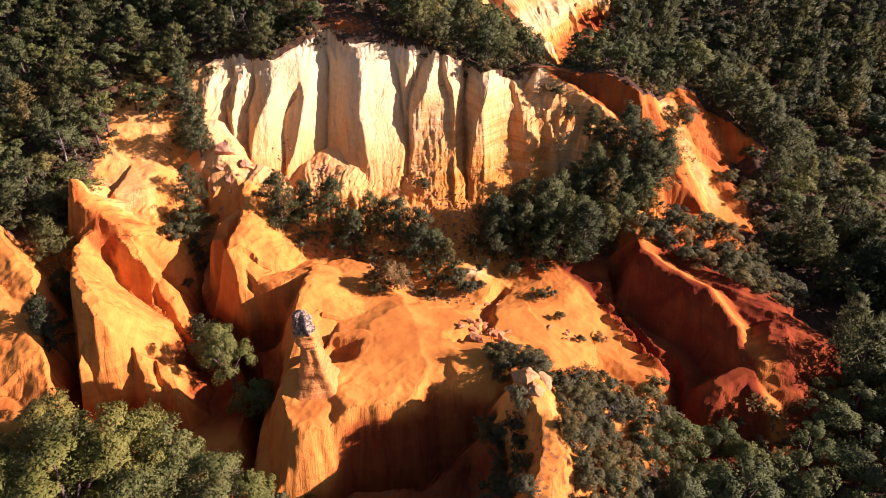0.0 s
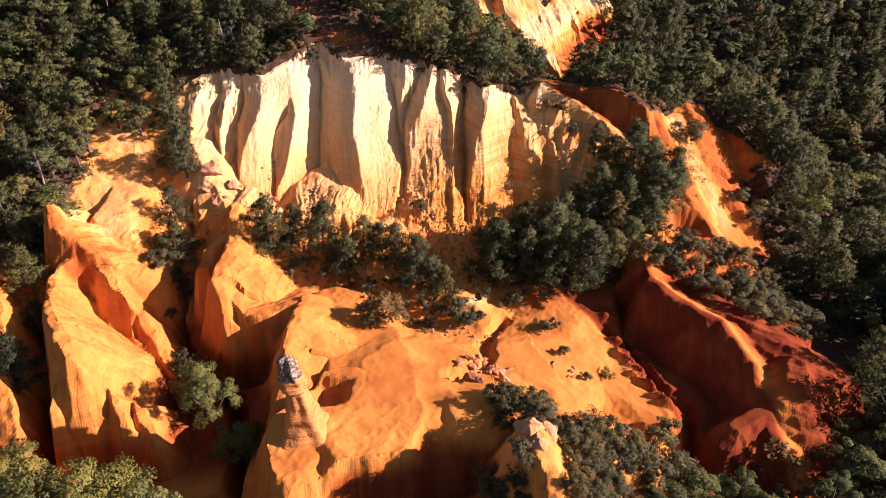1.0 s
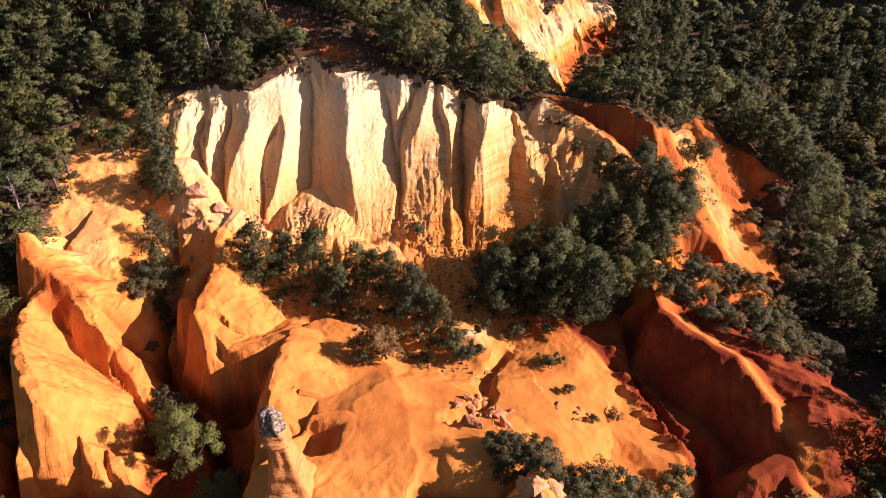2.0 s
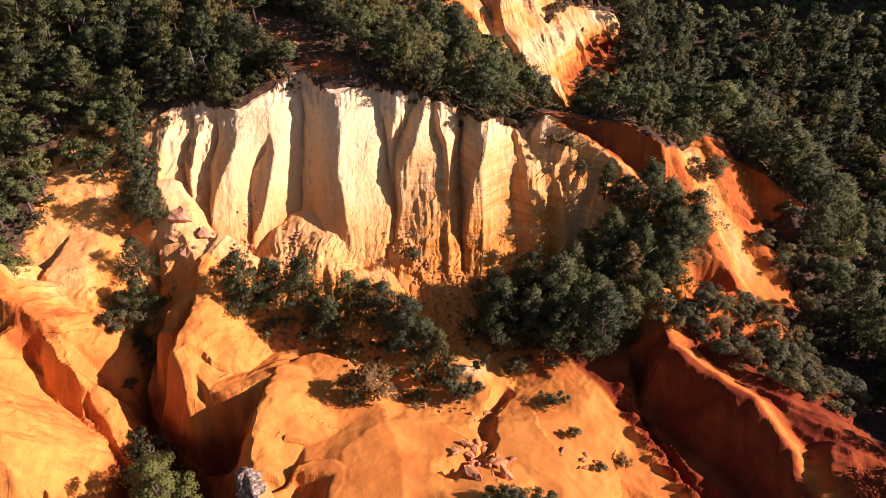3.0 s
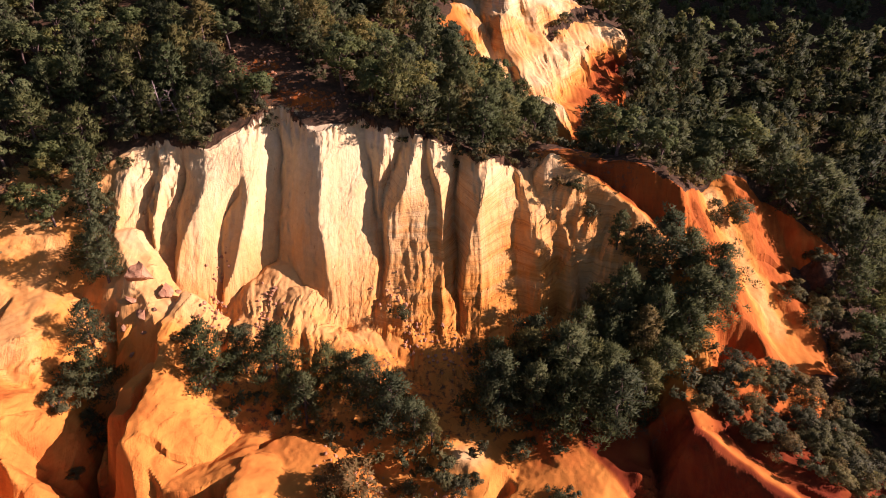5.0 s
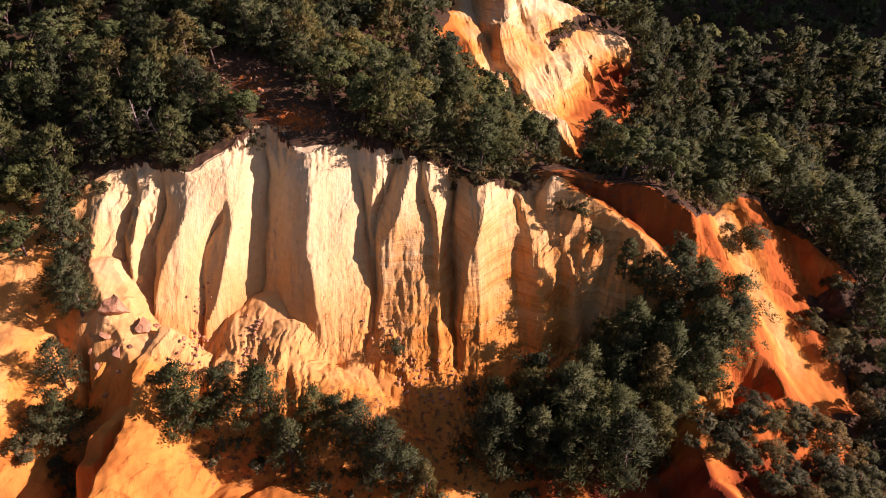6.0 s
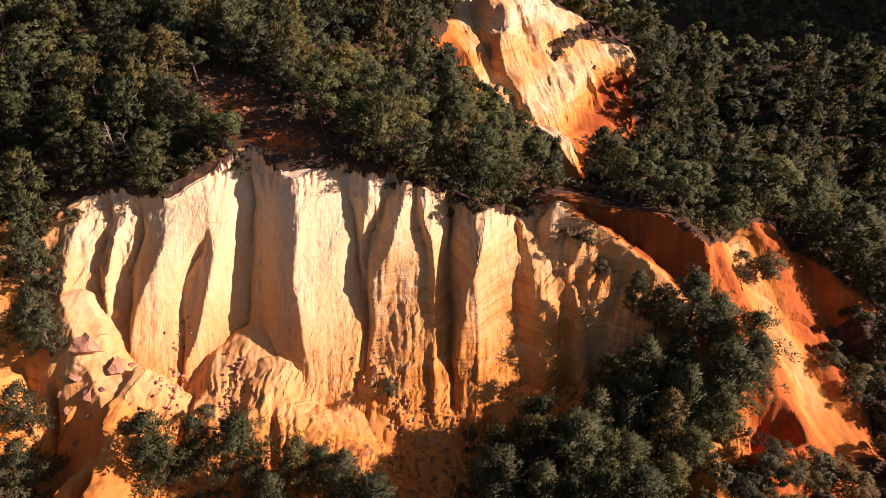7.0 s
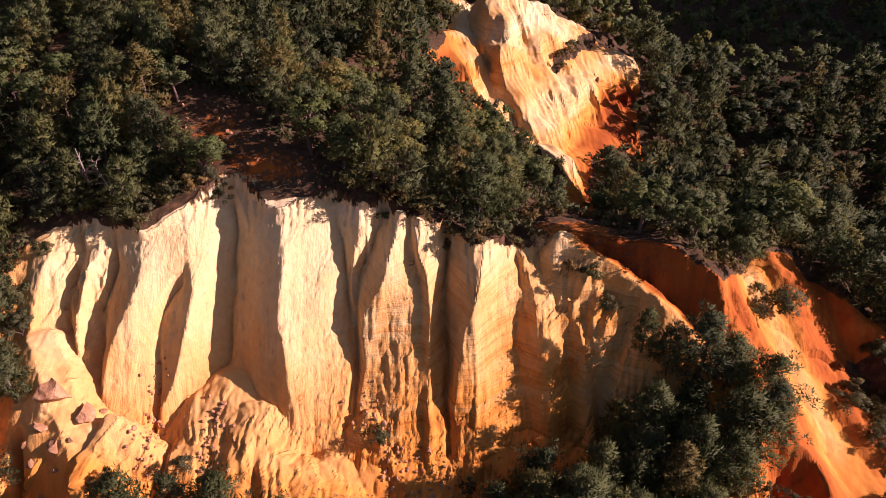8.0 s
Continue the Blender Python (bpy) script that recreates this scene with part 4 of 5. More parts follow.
BELT = ((-31.4, 70.4, 0.95), (-29.4, 63.8, 0.8), (-19.2, 66.6, 1.18), (-16.6, 68.2, 0.96), (-13.6, 67.6, 1.14), (-10.6, 64.2, 0.96), (-8.9, 66.4, 1.01), (-7, 66.4, 0.95), (-5.1, 65.4, 0.98), (-3, 63.6, 1.15),
        (-1, 63, 0.80), (0.6, 62.2, 0.66), (-12, 66, 0.74), (-30.2, 66.8, 1.05), (-31, 75.2, 1.08), (-33, 76.5, 0.86), (-43, 59.4, 1.09), (-38, 47.6, 1.03), (-40.5, 55, 0.92))
GROVE = ((-39, 33.5, 1.9), (-36.4, 36, 1.6), (-34, 32, 2.0), (-31.5, 35, 1.9), (-28.5, 33.4, 2.05), (-25.2, 33, 2.0), (-24, 36.4, 1.5), (-21.6, 34, 1.7), (-28, 29, 1.9), (-33, 28, 1.9), (-22, 30, 1.8),
         (-18, 32.4, 1.3), (-15.4, 32.4, 1.2), (-12.6, 32.4, 1.0), (-20.8, 46.6, 1.55), (-18.8, 44.8, 1.25), (-22.8, 48.8, 1.2), (-34.6, 39.6, 1.1), (-32, 38.4, 1.1))
# the oaks from (44, 33) on stand out of view, added to cast shade
EDGE = ((19, 33, 1.2), (22, 36, 1.1), (24.6, 33, 1.3), (27, 37, 1.1), (29.6, 34.4, 1.4), (32, 38, 1.1), (34.6, 40.6, 1.1), (36.4, 36.6, 1.3), (38.6, 42.4, 1.1), (33, 32, 1.3), (28, 30, 1.2),
        (22.6, 29.6, 1.1), (40, 38, 1.3), (37.5, 44.6, 0.8), (25, 39.2, 0.8), (20.2, 38.4, 0.9), (17.6, 36.4, 0.8), (44, 33, 1.9), (47, 38, 2.0), (44.6, 42, 1.7), (51, 34, 1.7), (53, 41, 1.6), (49, 29, 1.5), (41, 30, 1.5))
HEATH = ((-5.4, 56.8, 2.2), (-6.9, 55.9, 1.32), (1.6, 58.6, 1.9), (2.6, 57.9, 1.08), (-1.6, 57.8, 0.96), (4.2, 58.2, 0.84), (8, 61.4, 1.08), (10.6, 57.2, 0.72), (12, 57, 0.72), (12.4, 53.2, 0.72), (-25.4, 51.6, 1.80),
         (-26.4, 53.4, 1.68), (-24.2, 50, 1.68), (-32, 65.6, 1.92), (-31.4, 63.6, 1.44), (-29.4, 59.6, 0.84), (33.6, 86.6, 1.92), (-22.4, 69.6, 1.08), (-17.4, 72, 0.84), (-2.6, 75.2, 0.96), (5.2, 86.8, 1.44), (14, 49.6, 0.60), (16.4, 51.2, 0.60), (-33.4, 82.4, 1.68), (-32.4, 80, 1.44), (-33.8, 78, 1.56), (-31.4, 85, 1.08), (-32.6, 76.6, 1.20))


def on_knoll(x, y):
    """The knoll's two brushy flanks, beside its bare crest."""
    east = (x > 9.0 - 0.05 * (y - 33)) & (x < 17.5) & (y > 27) & (y < 42.6 - 0.25 * np.maximum(x - 12, 0))
    west = (x > 3.6) & (x < 6.2) & (y > 27) & (y < 38)
    behind = (x > 4.6) & (x < 10) & (y > 40.6) & (y < 45.2)
    return east | west | behind


knoll_scrub = scattered(3, 18, 27, 46, 1.35, on_knoll, 41)
KNOLL = tuple((x, y, s) for (x, y), s in zip(knoll_scrub, np.random.RandomState(42).uniform(0.8, 1.3, len(knoll_scrub)))) + ((19.8, 44.2, 1.3), (20.4, 42.4, 1.4), (20.8, 45.6, 1.0))
RIDGE = ((23.6, 63.4, 1.1), (25, 64.8, 1.2), (26.4, 63, 1.0), (27.8, 61.2, 1.2), (29.6, 60.2, 1.1), (31, 58, 1.2), (33, 57.6, 1.2), (35.4, 57, 1.3), (37.6, 56.2, 1.2), (27.6, 66.6, 1.2), (29, 68.6, 1.0),
         (33.4, 61.4, 1.5), (35.6, 63, 1.6), (37, 60, 1.5), (38.6, 66, 1.5), (40.4, 58.2, 1.5), (39.6, 80.6, 1.0), (41.6, 83.2, 1.1), (43.4, 81.4, 1.2), (41, 77.6, 1.2), (16.2, 85.8, 1.0), (14.2, 86.6, 0.8), (17.6, 84.2, 0.9), (44.8, 85.4, 1.1))

near_hill = scattered(-66, 46, 56, 116, 3.15, lambda x, y: on_hill(x, y) & ((x < 24) | (y < 97)), 3)
near_hill = near_hill[(near_hill[:, 1] < 112)]
near_valley = scattered(34, 72, 44, 104, 4.3, in_valley, 4)
near = np.concatenate([near_hill, near_valley])
tall = rnd.uniform(0.7, 1.15, len(near)) * np.where(near[:, 0] > 30, np.where(near[:, 1] < 72, 1.55, 1.15), 1.0)
pick = layers(near[:, 0] / 12, near[:, 1] / 12, 61, 2) + 0.5 * rnd.uniform(-1, 1, len(near)) - 0.35 * step(94, 106, near[:, 1])
wild_oaks = [(x, y, s) for (x, y), s, k in zip(near, tall, pick) if k > -0.05]
wild_pines = [(x, y, s) for (x, y), s, k in zip(near, tall, pick) if k <= -0.05]


def in_bowl(x, y):
    """The thick stand in the hollow beside the cliff."""
    foot = np.interp(x, (5, 12, 15.4, 17.4, 19, 22, 24, 27, 30), (70.5, 71.5, 73.2, 76.5, 81, 82.2, 81, 79.4, 76.5))
    front = np.interp(x, (5, 9, 14, 19, 24, 30), (64.5, 62.5, 62, 62.4, 68, 74.5))
    return (x > 5) & (x < 30) & (y < foot) & (y > front)


stand = scattered(4, 31, 61, 83, 2.7, in_bowl, 31)
BOWL = tuple((x, y, s * (1 - 0.05 * max(y - 70, 0) * (x < 18.5) - 0.02 * max(y - 72, 0) * (18.5 <= x < 24))) for (x, y), s in zip(stand, np.random.RandomState(32).uniform(0.85, 1.35, len(stand))))
planted(bowl_pines, BELT + BOWL, "dark green pine tree with a rounded crown on ochre soil", "tree", "pines below the cliff")
planted(pines, tuple(wild_pines), "dark green pine tree in the dense wood", "tree", "pines")
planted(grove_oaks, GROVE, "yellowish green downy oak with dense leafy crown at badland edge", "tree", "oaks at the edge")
planted(edge_oaks, EDGE, "olive green downy oak with dense leafy crown beside the red hill", "tree", "oaks beside the hill")
planted(oaks, tuple(wild_oaks), "olive green downy oak with a dense leafy crown", "tree", "oaks")
def in_thicket(x, y):
    low = (y > 58.6) & (y < 68.5) & (x > 25) & (x > 31.6 - 1.1 * (y - 58)) & (x < 42)
    return low | (x > 38.6 + 0.3 * (y - 68)) & (x < 46) & (y >= 68.5) & (y < 88)


thicket = [(x, y, s) for (x, y), s in zip(scattered(22, 46, 58, 88, 2.1, in_thicket, 12), np.random.RandomState(5).uniform(0.9, 1.6, 400))]
low_scrub = [(x, y, s) for (x, y), s in zip(scattered(-29, -17, 86, 94, 1.7, lambda x, y: y - rim(x) > 0.5, 14), np.random.RandomState(6).uniform(0.7, 1.1, 200))]
thicket = thicket + low_scrub
planted(shrubs, HEATH + KNOLL + RIDGE + tuple(thicket), "low dry grey-green shrub rooted in ochre sand", "shrub", "shrubs", 8)


def many(name, spots, shapes, sizes, mat, label, category):
    """One object out of countless plants, each with a hue of its own."""
    zs = height(spots[:, 0], spots[:, 1])
    verts, faces, ways, kin, n = [], [], [], [], 0
    for (x, y), z, s in zip(spots, zs, sizes):
        v, f, soft = shapes[rnd.randint(len(shapes))]
        a = rnd.uniform(0, 6.28)
        c, t = math.cos(a), math.sin(a)
        verts.append(np.stack([(v[:, 0] * c - v[:, 1] * t) * s + x, (v[:, 0] * t + v[:, 1] * c) * s + y, v[:, 2] * s + z], 1))
        ways.append(np.stack([soft[:, 0] * c - soft[:, 1] * t, soft[:, 0] * t + soft[:, 1] * c, soft[:, 2]], 1))
        faces.append(f + n)
        kin.append(np.full(len(v), rnd.rand()))
        n += len(v)
    ob = part(name, np.concatenate(verts), np.concatenate(faces), mat, smooth=True, normals=np.concatenate(ways))
    ob.data.attributes.new("kin", "FLOAT", "POINT").data.foreach_set("value", np.concatenate(kin))
    tagged(ob, label, category, kind="stuff")


def far_woods():
    """The woods beyond, finer where they are nearer."""
    def hillside(x, y):
        return (x < 46) & (y >= 112) & clear_of_bluff(x, y) & (x > -84) & ((y < 124) | (x > -44)) & (y < 168)

    def beside(x, y):
        return (x >= 24) & (x < 46) & (y >= 96) & (y < 112) & on_hill(x, y)

    def right(x, y):
        return (x >= 46) & ~((x < 72) & (y < 104)) & (x < 12 + 0.74 * y) & (y > 40)

    mid = scattered(-84, 110, 40, 168, 4.1, lambda x, y: (hillside(x, y) | beside(x, y) | right(x, y)) & (y < 162), 8)
    back = scattered(-4, 215, 162, 300, 5.4, lambda x, y: x < 12 + 0.74 * y, 9)
    finer = [broad_crown(5.0, 2.2, 0.4, 11, 640, 0.42)[0] for _ in range(3)] + [pine_crown(6.0, 2.1, 0.5, 8, 660, 0.46)[0] for _ in range(2)]
    coarse = [broad_crown(5.2, 2.1, 0.6, 9, 190, 0.7)[0] for _ in range(3)]
    many("woods", mid, finer, rnd.uniform(1.1, 1.7, len(mid)), WOOD_LEAF, "dense olive green mixed wood beyond the cliff and in the valley", "woodland")
    many("far_woods", back, coarse, rnd.uniform(1.1, 1.6, len(back)), OAK, "dark green woodland covering the far slopes", "woodland")


def undergrowth():
    """Low brush that fills the gaps between the trees."""
    spots = np.concatenate([scattered(-66, 46, 58, 114, 1.75, lambda x, y: on_hill(x, y) & (y > 60), 21), scattered(-6, 40, 96, 150, 1.8, lambda x, y: ~clear_of_bluff(x, y) & (bare_back(x, y) < 0.06) & (y > rim(x) + 1), 26), scattered(34, 66, 46, 104, 2.2, in_valley, 22), scattered(4, 28, 62, 80, 1.9, lambda x, y: (y > 61 + 0.3 * np.abs(x - 12)) & (y < 71.5 + 0.6 * np.maximum(x - 12, 0)), 23),
                            scattered(-32, 12, 84, 94, 1.0, lambda x, y: (y - rim(x) > 0.35) & (y - rim(x) < 2.0) & ((x < -19) | (x > -9)), 28), scattered(-21, 6, 58, 70, 2.1, lambda x, y: np.abs(y - np.interp(x, (-21, -12, -4, 2, 6), (67.4, 65.4, 62.2, 60.4, 61))) < 2.1, 27), scattered(17, 44, 28, 43, 2.0, lambda x, y: y < 42.5, 24), scattered(-40, -12, 27, 38, 2.0, lambda x, y: y < 37 - 0.12 * (x + 40), 25)])
    shapes = [broad_crown(1.5, 1.2, 0.0, 8, 110, 0.36)[0] for _ in range(4)]
    many("undergrowth", spots, shapes, rnd.uniform(0.6, 1.2, len(spots)), SCRUB, "low brownish green brush between the trees", "brush")
    return len(spots)


far_woods()
undergrowth()

# ---------------------------------------------------------------- pillar, boulders, dead wood
def stone_material(name, dark, mid, light, bands=0.0, size=1.6):
    m, n, l, p = material(name)
    at = n.new("ShaderNodeTexCoord").outputs["Object"]
    spots = noise_node(n, l, at, size, 8, 0.7)
    beds = noise_node(n, l, at, 1.0, 4, 0.6, (0.15, 0.15, 3.2))
    f = maths(n, l, "ADD", maths(n, l, "MULTIPLY", spots, 1 - bands), maths(n, l, "MULTIPLY", beds, bands))
    l.new(ramp(n, l, f, (0.36, dark), (0.5, mid), (0.62, light)), p.inputs["Base Color"])
    p.inputs["Roughness"].default_value = 0.9
    p.inputs["Specular IOR Level"].default_value = 0.2
    relief(n, l, p, (beds, 0.12), (spots, 0.14))
    return m


SHAFT = stone_material("banded_ochre", (0.4, 0.14, 0.034), (0.56, 0.22, 0.045), (0.62, 0.28, 0.07), 0.6)
CAP = stone_material("lichened_ironstone", (0.04, 0.03, 0.02), (0.15, 0.11, 0.07), (0.52, 0.4, 0.25), 0.0, 4.5)
PALE = stone_material("pale_sandstone", (0.34, 0.17, 0.055), (0.45, 0.25, 0.09), (0.51, 0.32, 0.13), 0.3)
BLOCK = stone_material("brown_sandstone", (0.26, 0.12, 0.055), (0.38, 0.19, 0.085), (0.5, 0.29, 0.14), 0.3)
RUST = stone_material("orange_sandstone", (0.36, 0.13, 0.045), (0.5, 0.2, 0.065), (0.6, 0.29, 0.1), 0.3)


def column(levels, sides, square, seed, rough):
    """A weathered column: rings of (z, half-width x, half-width y, shift x)."""
    bm = bmesh.new()
    rings = []
    for i, (z, a, b, sx) in enumerate(levels):
        ring = []
        for k in range(sides):
            w = 2 * math.pi * k / sides
            c, s = math.cos(w), math.sin(w)
            q = (abs(c) ** square + abs(s) ** square) ** (-1 / square)
            d = 1 + rough * noise.noise((c * 1.6 + seed, s * 1.6, z * 1.1)) + 0.5 * rough * noise.noise((c * 4 + seed, s * 4, z * 3))
            ring.append(bm.verts.new((sx + a * q * c * d, b * q * s * d, z + 0.1 * rough * noise.noise((c * 3, s * 3, z + seed)))))
        rings.append(ring)
    for lo, hi in zip(rings, rings[1:]):
        for k in range(sides):
            bm.faces.new((lo[k], lo[(k + 1) % sides], hi[(k + 1) % sides], hi[k]))
    bm.faces.new(rings[-1])
    bm.faces.new(rings[0][::-1])
    return bm


def mesh_part(name, bm, mat, parent, label="", smooth=True):
    me = bpy.data.meshes.new(name)
    bmesh.ops.recalc_face_normals(bm, faces=bm.faces)
    bm.to_mesh(me)
    bm.free()
    for f in me.polygons:
        f.use_smooth = smooth
    me.materials.append(mat)
    ob = new(name, me)
    ob.parent = parent
    if label:
        ob["label"] = label
    return ob


def rock_pillar(x, y):
    z = floor_at(x, y)
    ob = new("rock_pillar")
    ob.location = (x, y, z)
    foot = [(-2.2, 2.5, 2.3, 0.45), (-1.2, 2.2, 2.0, 0.4), (-1.12, 2.08, 1.95, 0.38), (-0.5, 1.92, 1.76, 0.32), (-0.42, 1.8, 1.68, 0.3), (0.2, 1.64, 1.5, 0.26), (0.28, 1.52, 1.42, 0.24), (0.9, 1.4, 1.3, 0.2), (0.97, 1.3, 1.24, 0.18),
            (1.5, 1.2, 1.14, 0.14), (1.58, 1.26, 1.18, 0.14), (2.1, 1.08, 1.02, 0.08), (2.18, 0.99, 0.97, 0.06), (2.8, 0.91, 0.9, 0.02), (2.88, 0.96, 0.94, 0.02), (3.4, 0.82, 0.82, -0.03), (3.9, 0.76, 0.76, -0.05), (4.5, 0.68, 0.68, -0.08)]
    mesh_part("shaft", column(foot, 48, 9, 1.3, 0.14), SHAFT, ob)
    neck = [(4.4, 0.82, 0.8, -0.1), (4.62, 0.92, 0.86, -0.12), (5.0, 0.88, 0.84, -0.16), (5.3, 0.8, 0.78, -0.2), (5.36, 0.86, 0.8, -0.2), (5.7, 0.78, 0.74, -0.24)]
    mesh_part("neck", column(neck, 30, 4, 5.1, 0.28), SHAFT, ob)
    cap = [(5.3, 0.5, 0.5, -0.2), (5.5, 0.74, 0.66, -0.26), (5.9, 0.72, 0.66, -0.34), (6.2, 0.84, 0.72, -0.4), (6.5, 0.76, 0.68, -0.46), (6.9, 0.8, 0.66, -0.5), (7.2, 0.62, 0.56, -0.5), (7.5, 0.52, 0.42, -0.46), (7.75, 0.22, 0.2, -0.4)]
    mesh_part("capstone", column(cap, 30, 2.6, 9.7, 0.6), CAP, ob, "dark lichen-mottled ironstone capstone")
    tagged(ob, "tapering banded ochre pillar carrying a dark ironstone capstone", "rock pillar")


def boulder_mesh(seed):
    bm = bmesh.new()
    bmesh.ops.create_icosphere(bm, subdivisions=3, radius=1.15)
    r = random.Random(seed)
    cuts = [(Vector((r.uniform(-1, 1), r.uniform(-1, 1), r.uniform(-0.7, 1))).normalized(), r.uniform(0.35, 0.72)) for _ in range(18)]
    for v in bm.verts:
        for way, d in cuts:
            over = v.co.dot(way) - d
            if over > 0:
                v.co -= way * over
        v.co *= 1 + 0.22 * noise.noise(v.co * 1.8 + Vector((seed, 0, 0))) + 0.12 * noise.noise(v.co * 4.5 + Vector((0, seed, 0)))
        v.co.z *= 0.72
    me = bpy.data.meshes.new("boulder")
    bm.to_mesh(me)
    bm.free()
    for f in me.polygons:
        f.use_smooth = False
    return me


BOULDERS = {mat: [boulder_mesh(s) for s in seeds] for mat, seeds in ((BLOCK, (3, 7, 12)), (RUST, (21, 26, 33)), (PALE, (41, 44, 47)))}
for mat, shapes in BOULDERS.items():
    for me in shapes:
        me.materials.append(mat)


def boulder(x, y, size, mat, label, group, k, sunk=-0.3):
    ob = new("boulder", BOULDERS[mat][k % 3])
    ob.matrix_basis = Matrix.LocRotScale((x, y, floor_at(x, y) - sunk * size), Euler((0.3 * math.sin(k), 0.3 * math.cos(2 * k), 1.7 * k)), (size, size * (0.75 + 0.2 * math.sin(3 * k)), size * (0.8 + 0.2 * math.cos(k))))
    tagged(ob, label, "boulder", group)


rock_pillar(-11.3, 41.4)
for k, (x, y, s) in enumerate(((7.0, 38.5, 1.7), (8.4, 38.0, 1.5), (5.9, 38.0, 1.2), (7.6, 36.9, 1.3), (8.7, 39.2, 1.0), (6.4, 39.4, 1.0))):
    boulder(x, y, s, PALE, "pale rounded ochre rock crowning the knoll", "knoll rocks", k, 0.12)
for k, (x, y, s) in enumerate(((-27.7, 75.2, 1.8), (-25.2, 74.4, 1.5), (-28.2, 73.2, 0.9), (-27, 72.2, 1.0), (-26.6, 70.8, 0.5), (-28.8, 71.4, 0.5), (-29.6, 72.6, 0.45), (-25.8, 72.4, 0.4), (-27.8, 69.8, 0.45), (-24.8, 75.6, 0.5))):
    boulder(x, y, s, BLOCK, "weathered brown sandstone block fallen from the cliff", "fallen blocks", k)
heap = random.Random(4)
for k in range(18):
    f = heap.uniform(0, 1)
    x, y = 3.6 + 2.4 * f + heap.gauss(0, 0.5), 50 + 7.5 * f + heap.gauss(0, 0.5)
    boulder(x, y, heap.uniform(0.25, 0.65), RUST, "crumbled orange sandstone lump in the washed-out channel", "crumbled lumps", k)
for k in range(30):
    a, d = heap.uniform(0, 6.28), heap.uniform(0, 1) ** 0.7
    x, y = 4.1 + 2.7 * d * math.cos(a), 49.2 + 2.0 * d * math.sin(a)
    boulder(x, y, heap.uniform(0.3, 0.95), RUST, "crumbled orange sandstone lump on the sandy flat", "crumbled lumps", k)
for k in range(14):
    a, d = heap.uniform(0, 6.28), heap.uniform(0, 1) ** 0.7
    x, y = 12.2 + 2.2 * d * math.cos(a), 50.4 + 1.1 * d * math.sin(a)
    boulder(x, y, heap.uniform(0.18, 0.5), RUST, "crumbled orange sandstone lump on the sandy flat", "crumbled lumps", k)


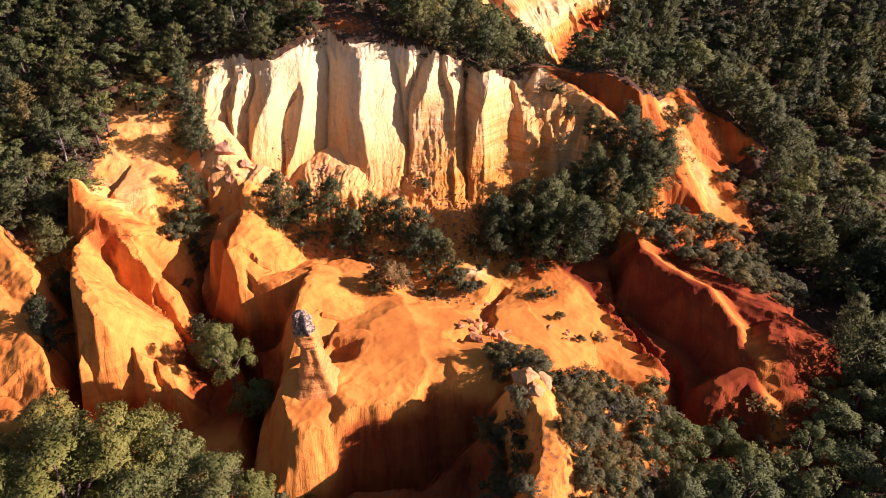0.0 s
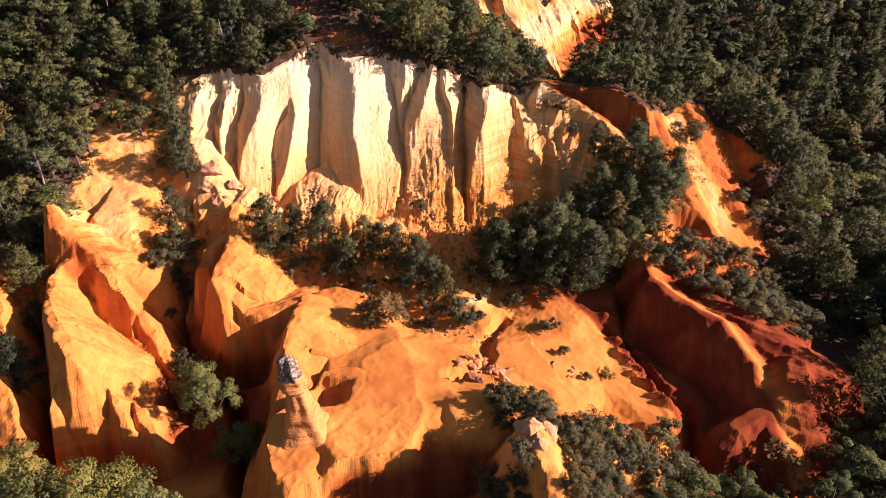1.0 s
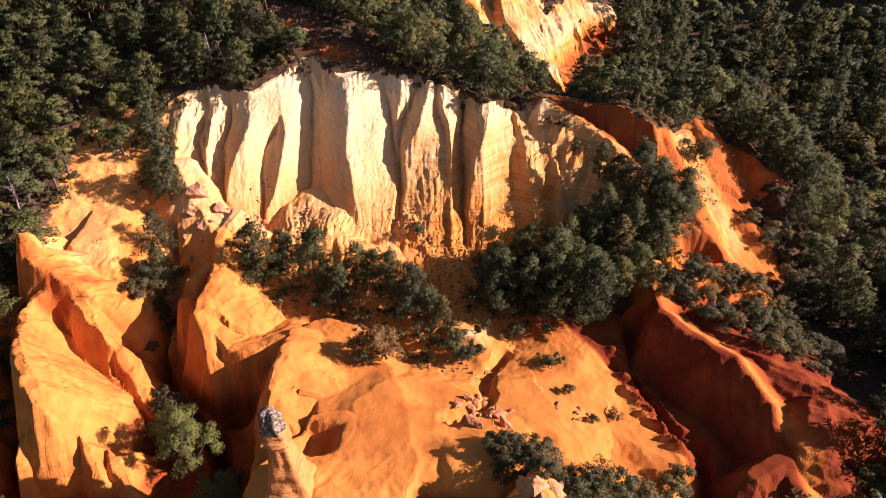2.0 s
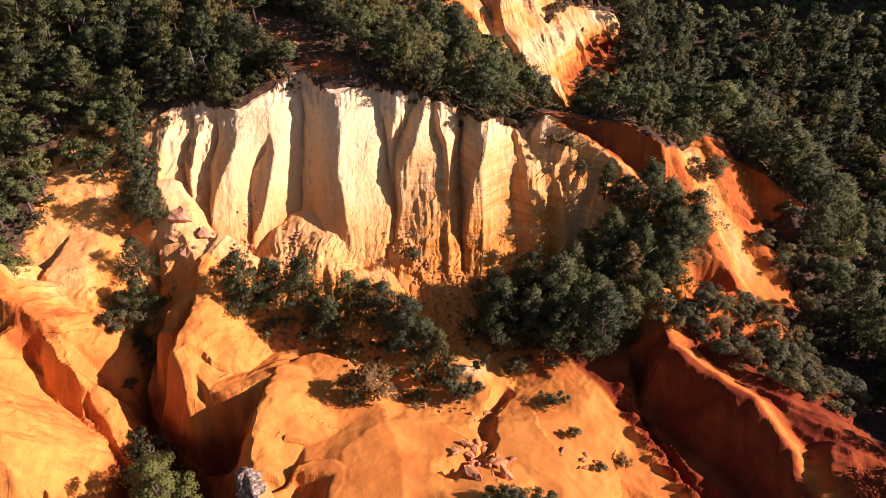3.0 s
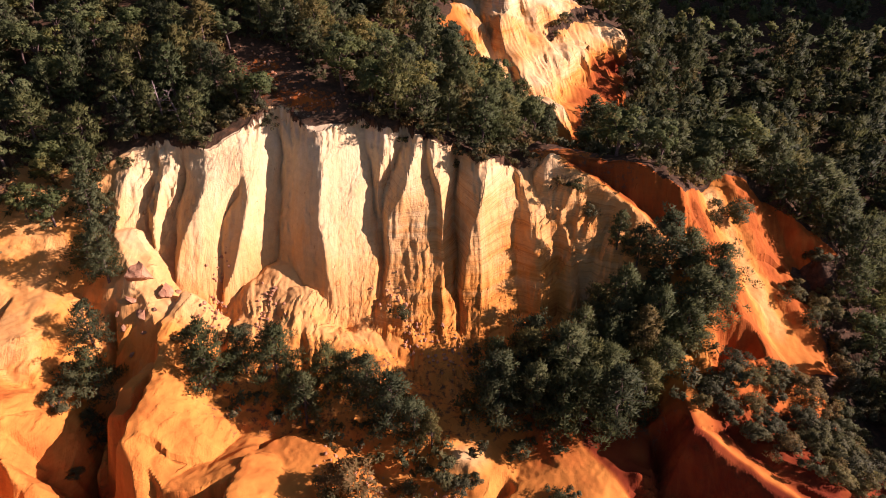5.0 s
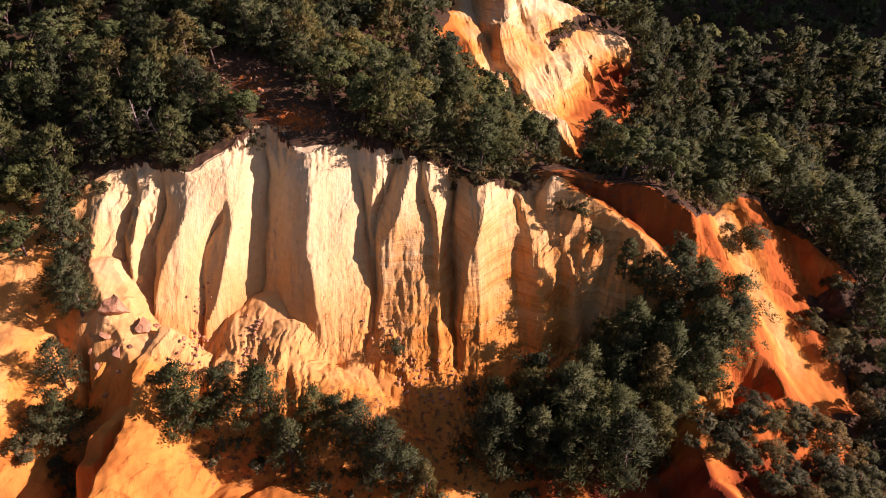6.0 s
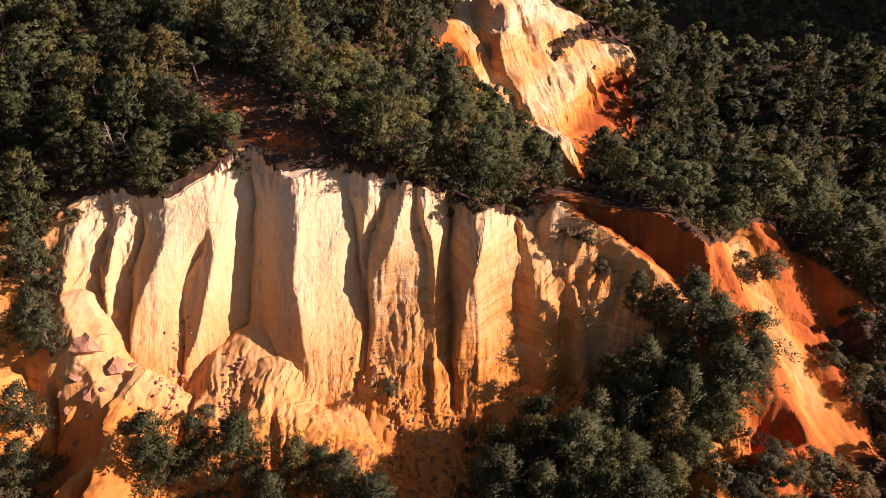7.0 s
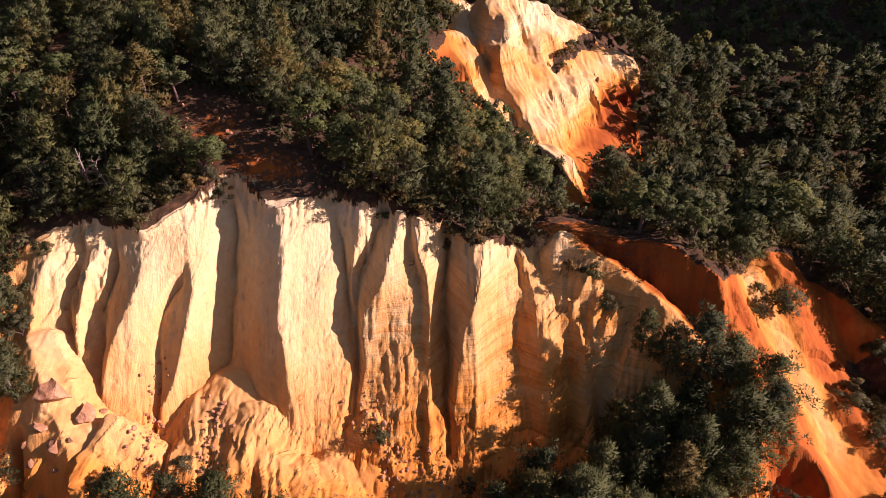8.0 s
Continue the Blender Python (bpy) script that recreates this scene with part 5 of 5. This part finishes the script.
def rubble():
    """Broken stones along the cliff's foot and in its gullies, which nobody could count."""
    r = np.random.RandomState(17)
    ico = bmesh.new()
    bmesh.ops.create_icosphere(ico, subdivisions=1, radius=1.0)
    unit = np.array([tuple(v.co) for v in ico.verts])
    tri = np.array([[v.index for v in f.verts] for f in ico.faces])
    ico.free()
    spots = []
    for (ax, ay), (bx, by), wide, count in (((-16.4, 77), (-15.5, 71), 1.3, 60), ((-21.4, 80), (-20.6, 71.5), 0.8, 80), ((-4.4, 78), (0.5, 71), 1.4, 80), ((1, 74), (5, 70), 1.6, 60),
                                            ((-16, 91.5), (-4, 92), 1.6, 60), ((-22, 99), (-16, 94), 2.4, 70), ((-9, 60), (5, 56), 1.2, 90)):
        s = r.rand(count)
        spots.append(np.stack([ax + (bx - ax) * s + r.normal(0, wide * 0.6, count), ay + (by - ay) * s + r.normal(0, wide * 0.6, count)], 1))
    spots = np.concatenate(spots)
    zs = height(spots[:, 0], spots[:, 1])
    verts, faces = [], []
    for i, ((x, y), z) in enumerate(zip(spots, zs)):
        size = r.uniform(0.06, 0.22) * (1.5 if r.rand() < 0.12 else 1)
        v = unit * r.uniform(0.65, 1.2, unit.shape) * size * r.uniform(0.6, 1.2, 3)
        verts.append(v + (x, y, z + 0.25 * size))
        faces.append(tri + i * len(unit))
    ob = part("rubble", np.concatenate(verts), np.concatenate(faces), BLOCK)
    tagged(ob, "scattered brown broken stones below the cliff and on its ledges", "rubble", kind="stuff")


rubble()


def dead_tree(x, y, high, lean, seed):
    r = random.Random(seed)
    z = floor_at(x, y)
    ob = new("dead_tree")
    ob.location = (x, y, z)
    top = Vector((lean[0], lean[1], high))
    wood = [tube([(0, 0, -0.2), tuple(top * 0.5 + Vector((0.12, 0.08, 0))), tuple(top)], [0.03 * high, 0.02 * high, 0.006 * high], 6)]
    part("trunk", *joined(wood), DEADWOOD, ob, smooth=True)
    for _ in range(8):
        f = r.uniform(0.35, 0.95)
        a = top * f
        way = Vector((r.uniform(-1, 1), r.uniform(-1, 1), r.uniform(0.1, 0.9))).normalized() * high * r.uniform(0.2, 0.42) * (1.2 - f * 0.6)
        twig = a + way
        limb = part("limb", *tube([tuple(a), tuple(a + way * 0.5 + Vector((0, 0, 0.06))), tuple(twig)], [0.012 * high, 0.008 * high, 0.003 * high], 5), DEADWOOD, ob, smooth=True)
        fork = [tube([tuple(a + way * 0.55), tuple(a + way * 0.55 + Vector((r.uniform(-1, 1), r.uniform(-1, 1), r.uniform(0, 1))) * high * 0.13)], [0.006 * high, 0.002 * high], 4) for _ in range(3)]
        part("twig", *joined(fork), DEADWOOD, limb, smooth=True)
    tagged(ob, "bare bleached dead tree with forked grey branches", "dead tree", "dead trees")


for k, (x, y, high, lean) in enumerate(((-45.6, 70.4, 5.2, (0.5, -0.3)), (-28.2, 88.8, 5.0, (-0.2, 0.2)), (-26.2, 88.6, 4.2, (-0.9, 0.1)), (-31, 87.8, 4.4, (-1.2, 0.2)), (-13.5, 32.6, 3.2, (-0.4, 0.1)), (13.6, 38, 2.2, (0.8, -0.4)), (52, 99, 6, (0.3, 0)), (-17.2, 33.6, 3.4, (0.3, 0.2)))):
    dead_tree(x, y, high, lean, 40 + k)
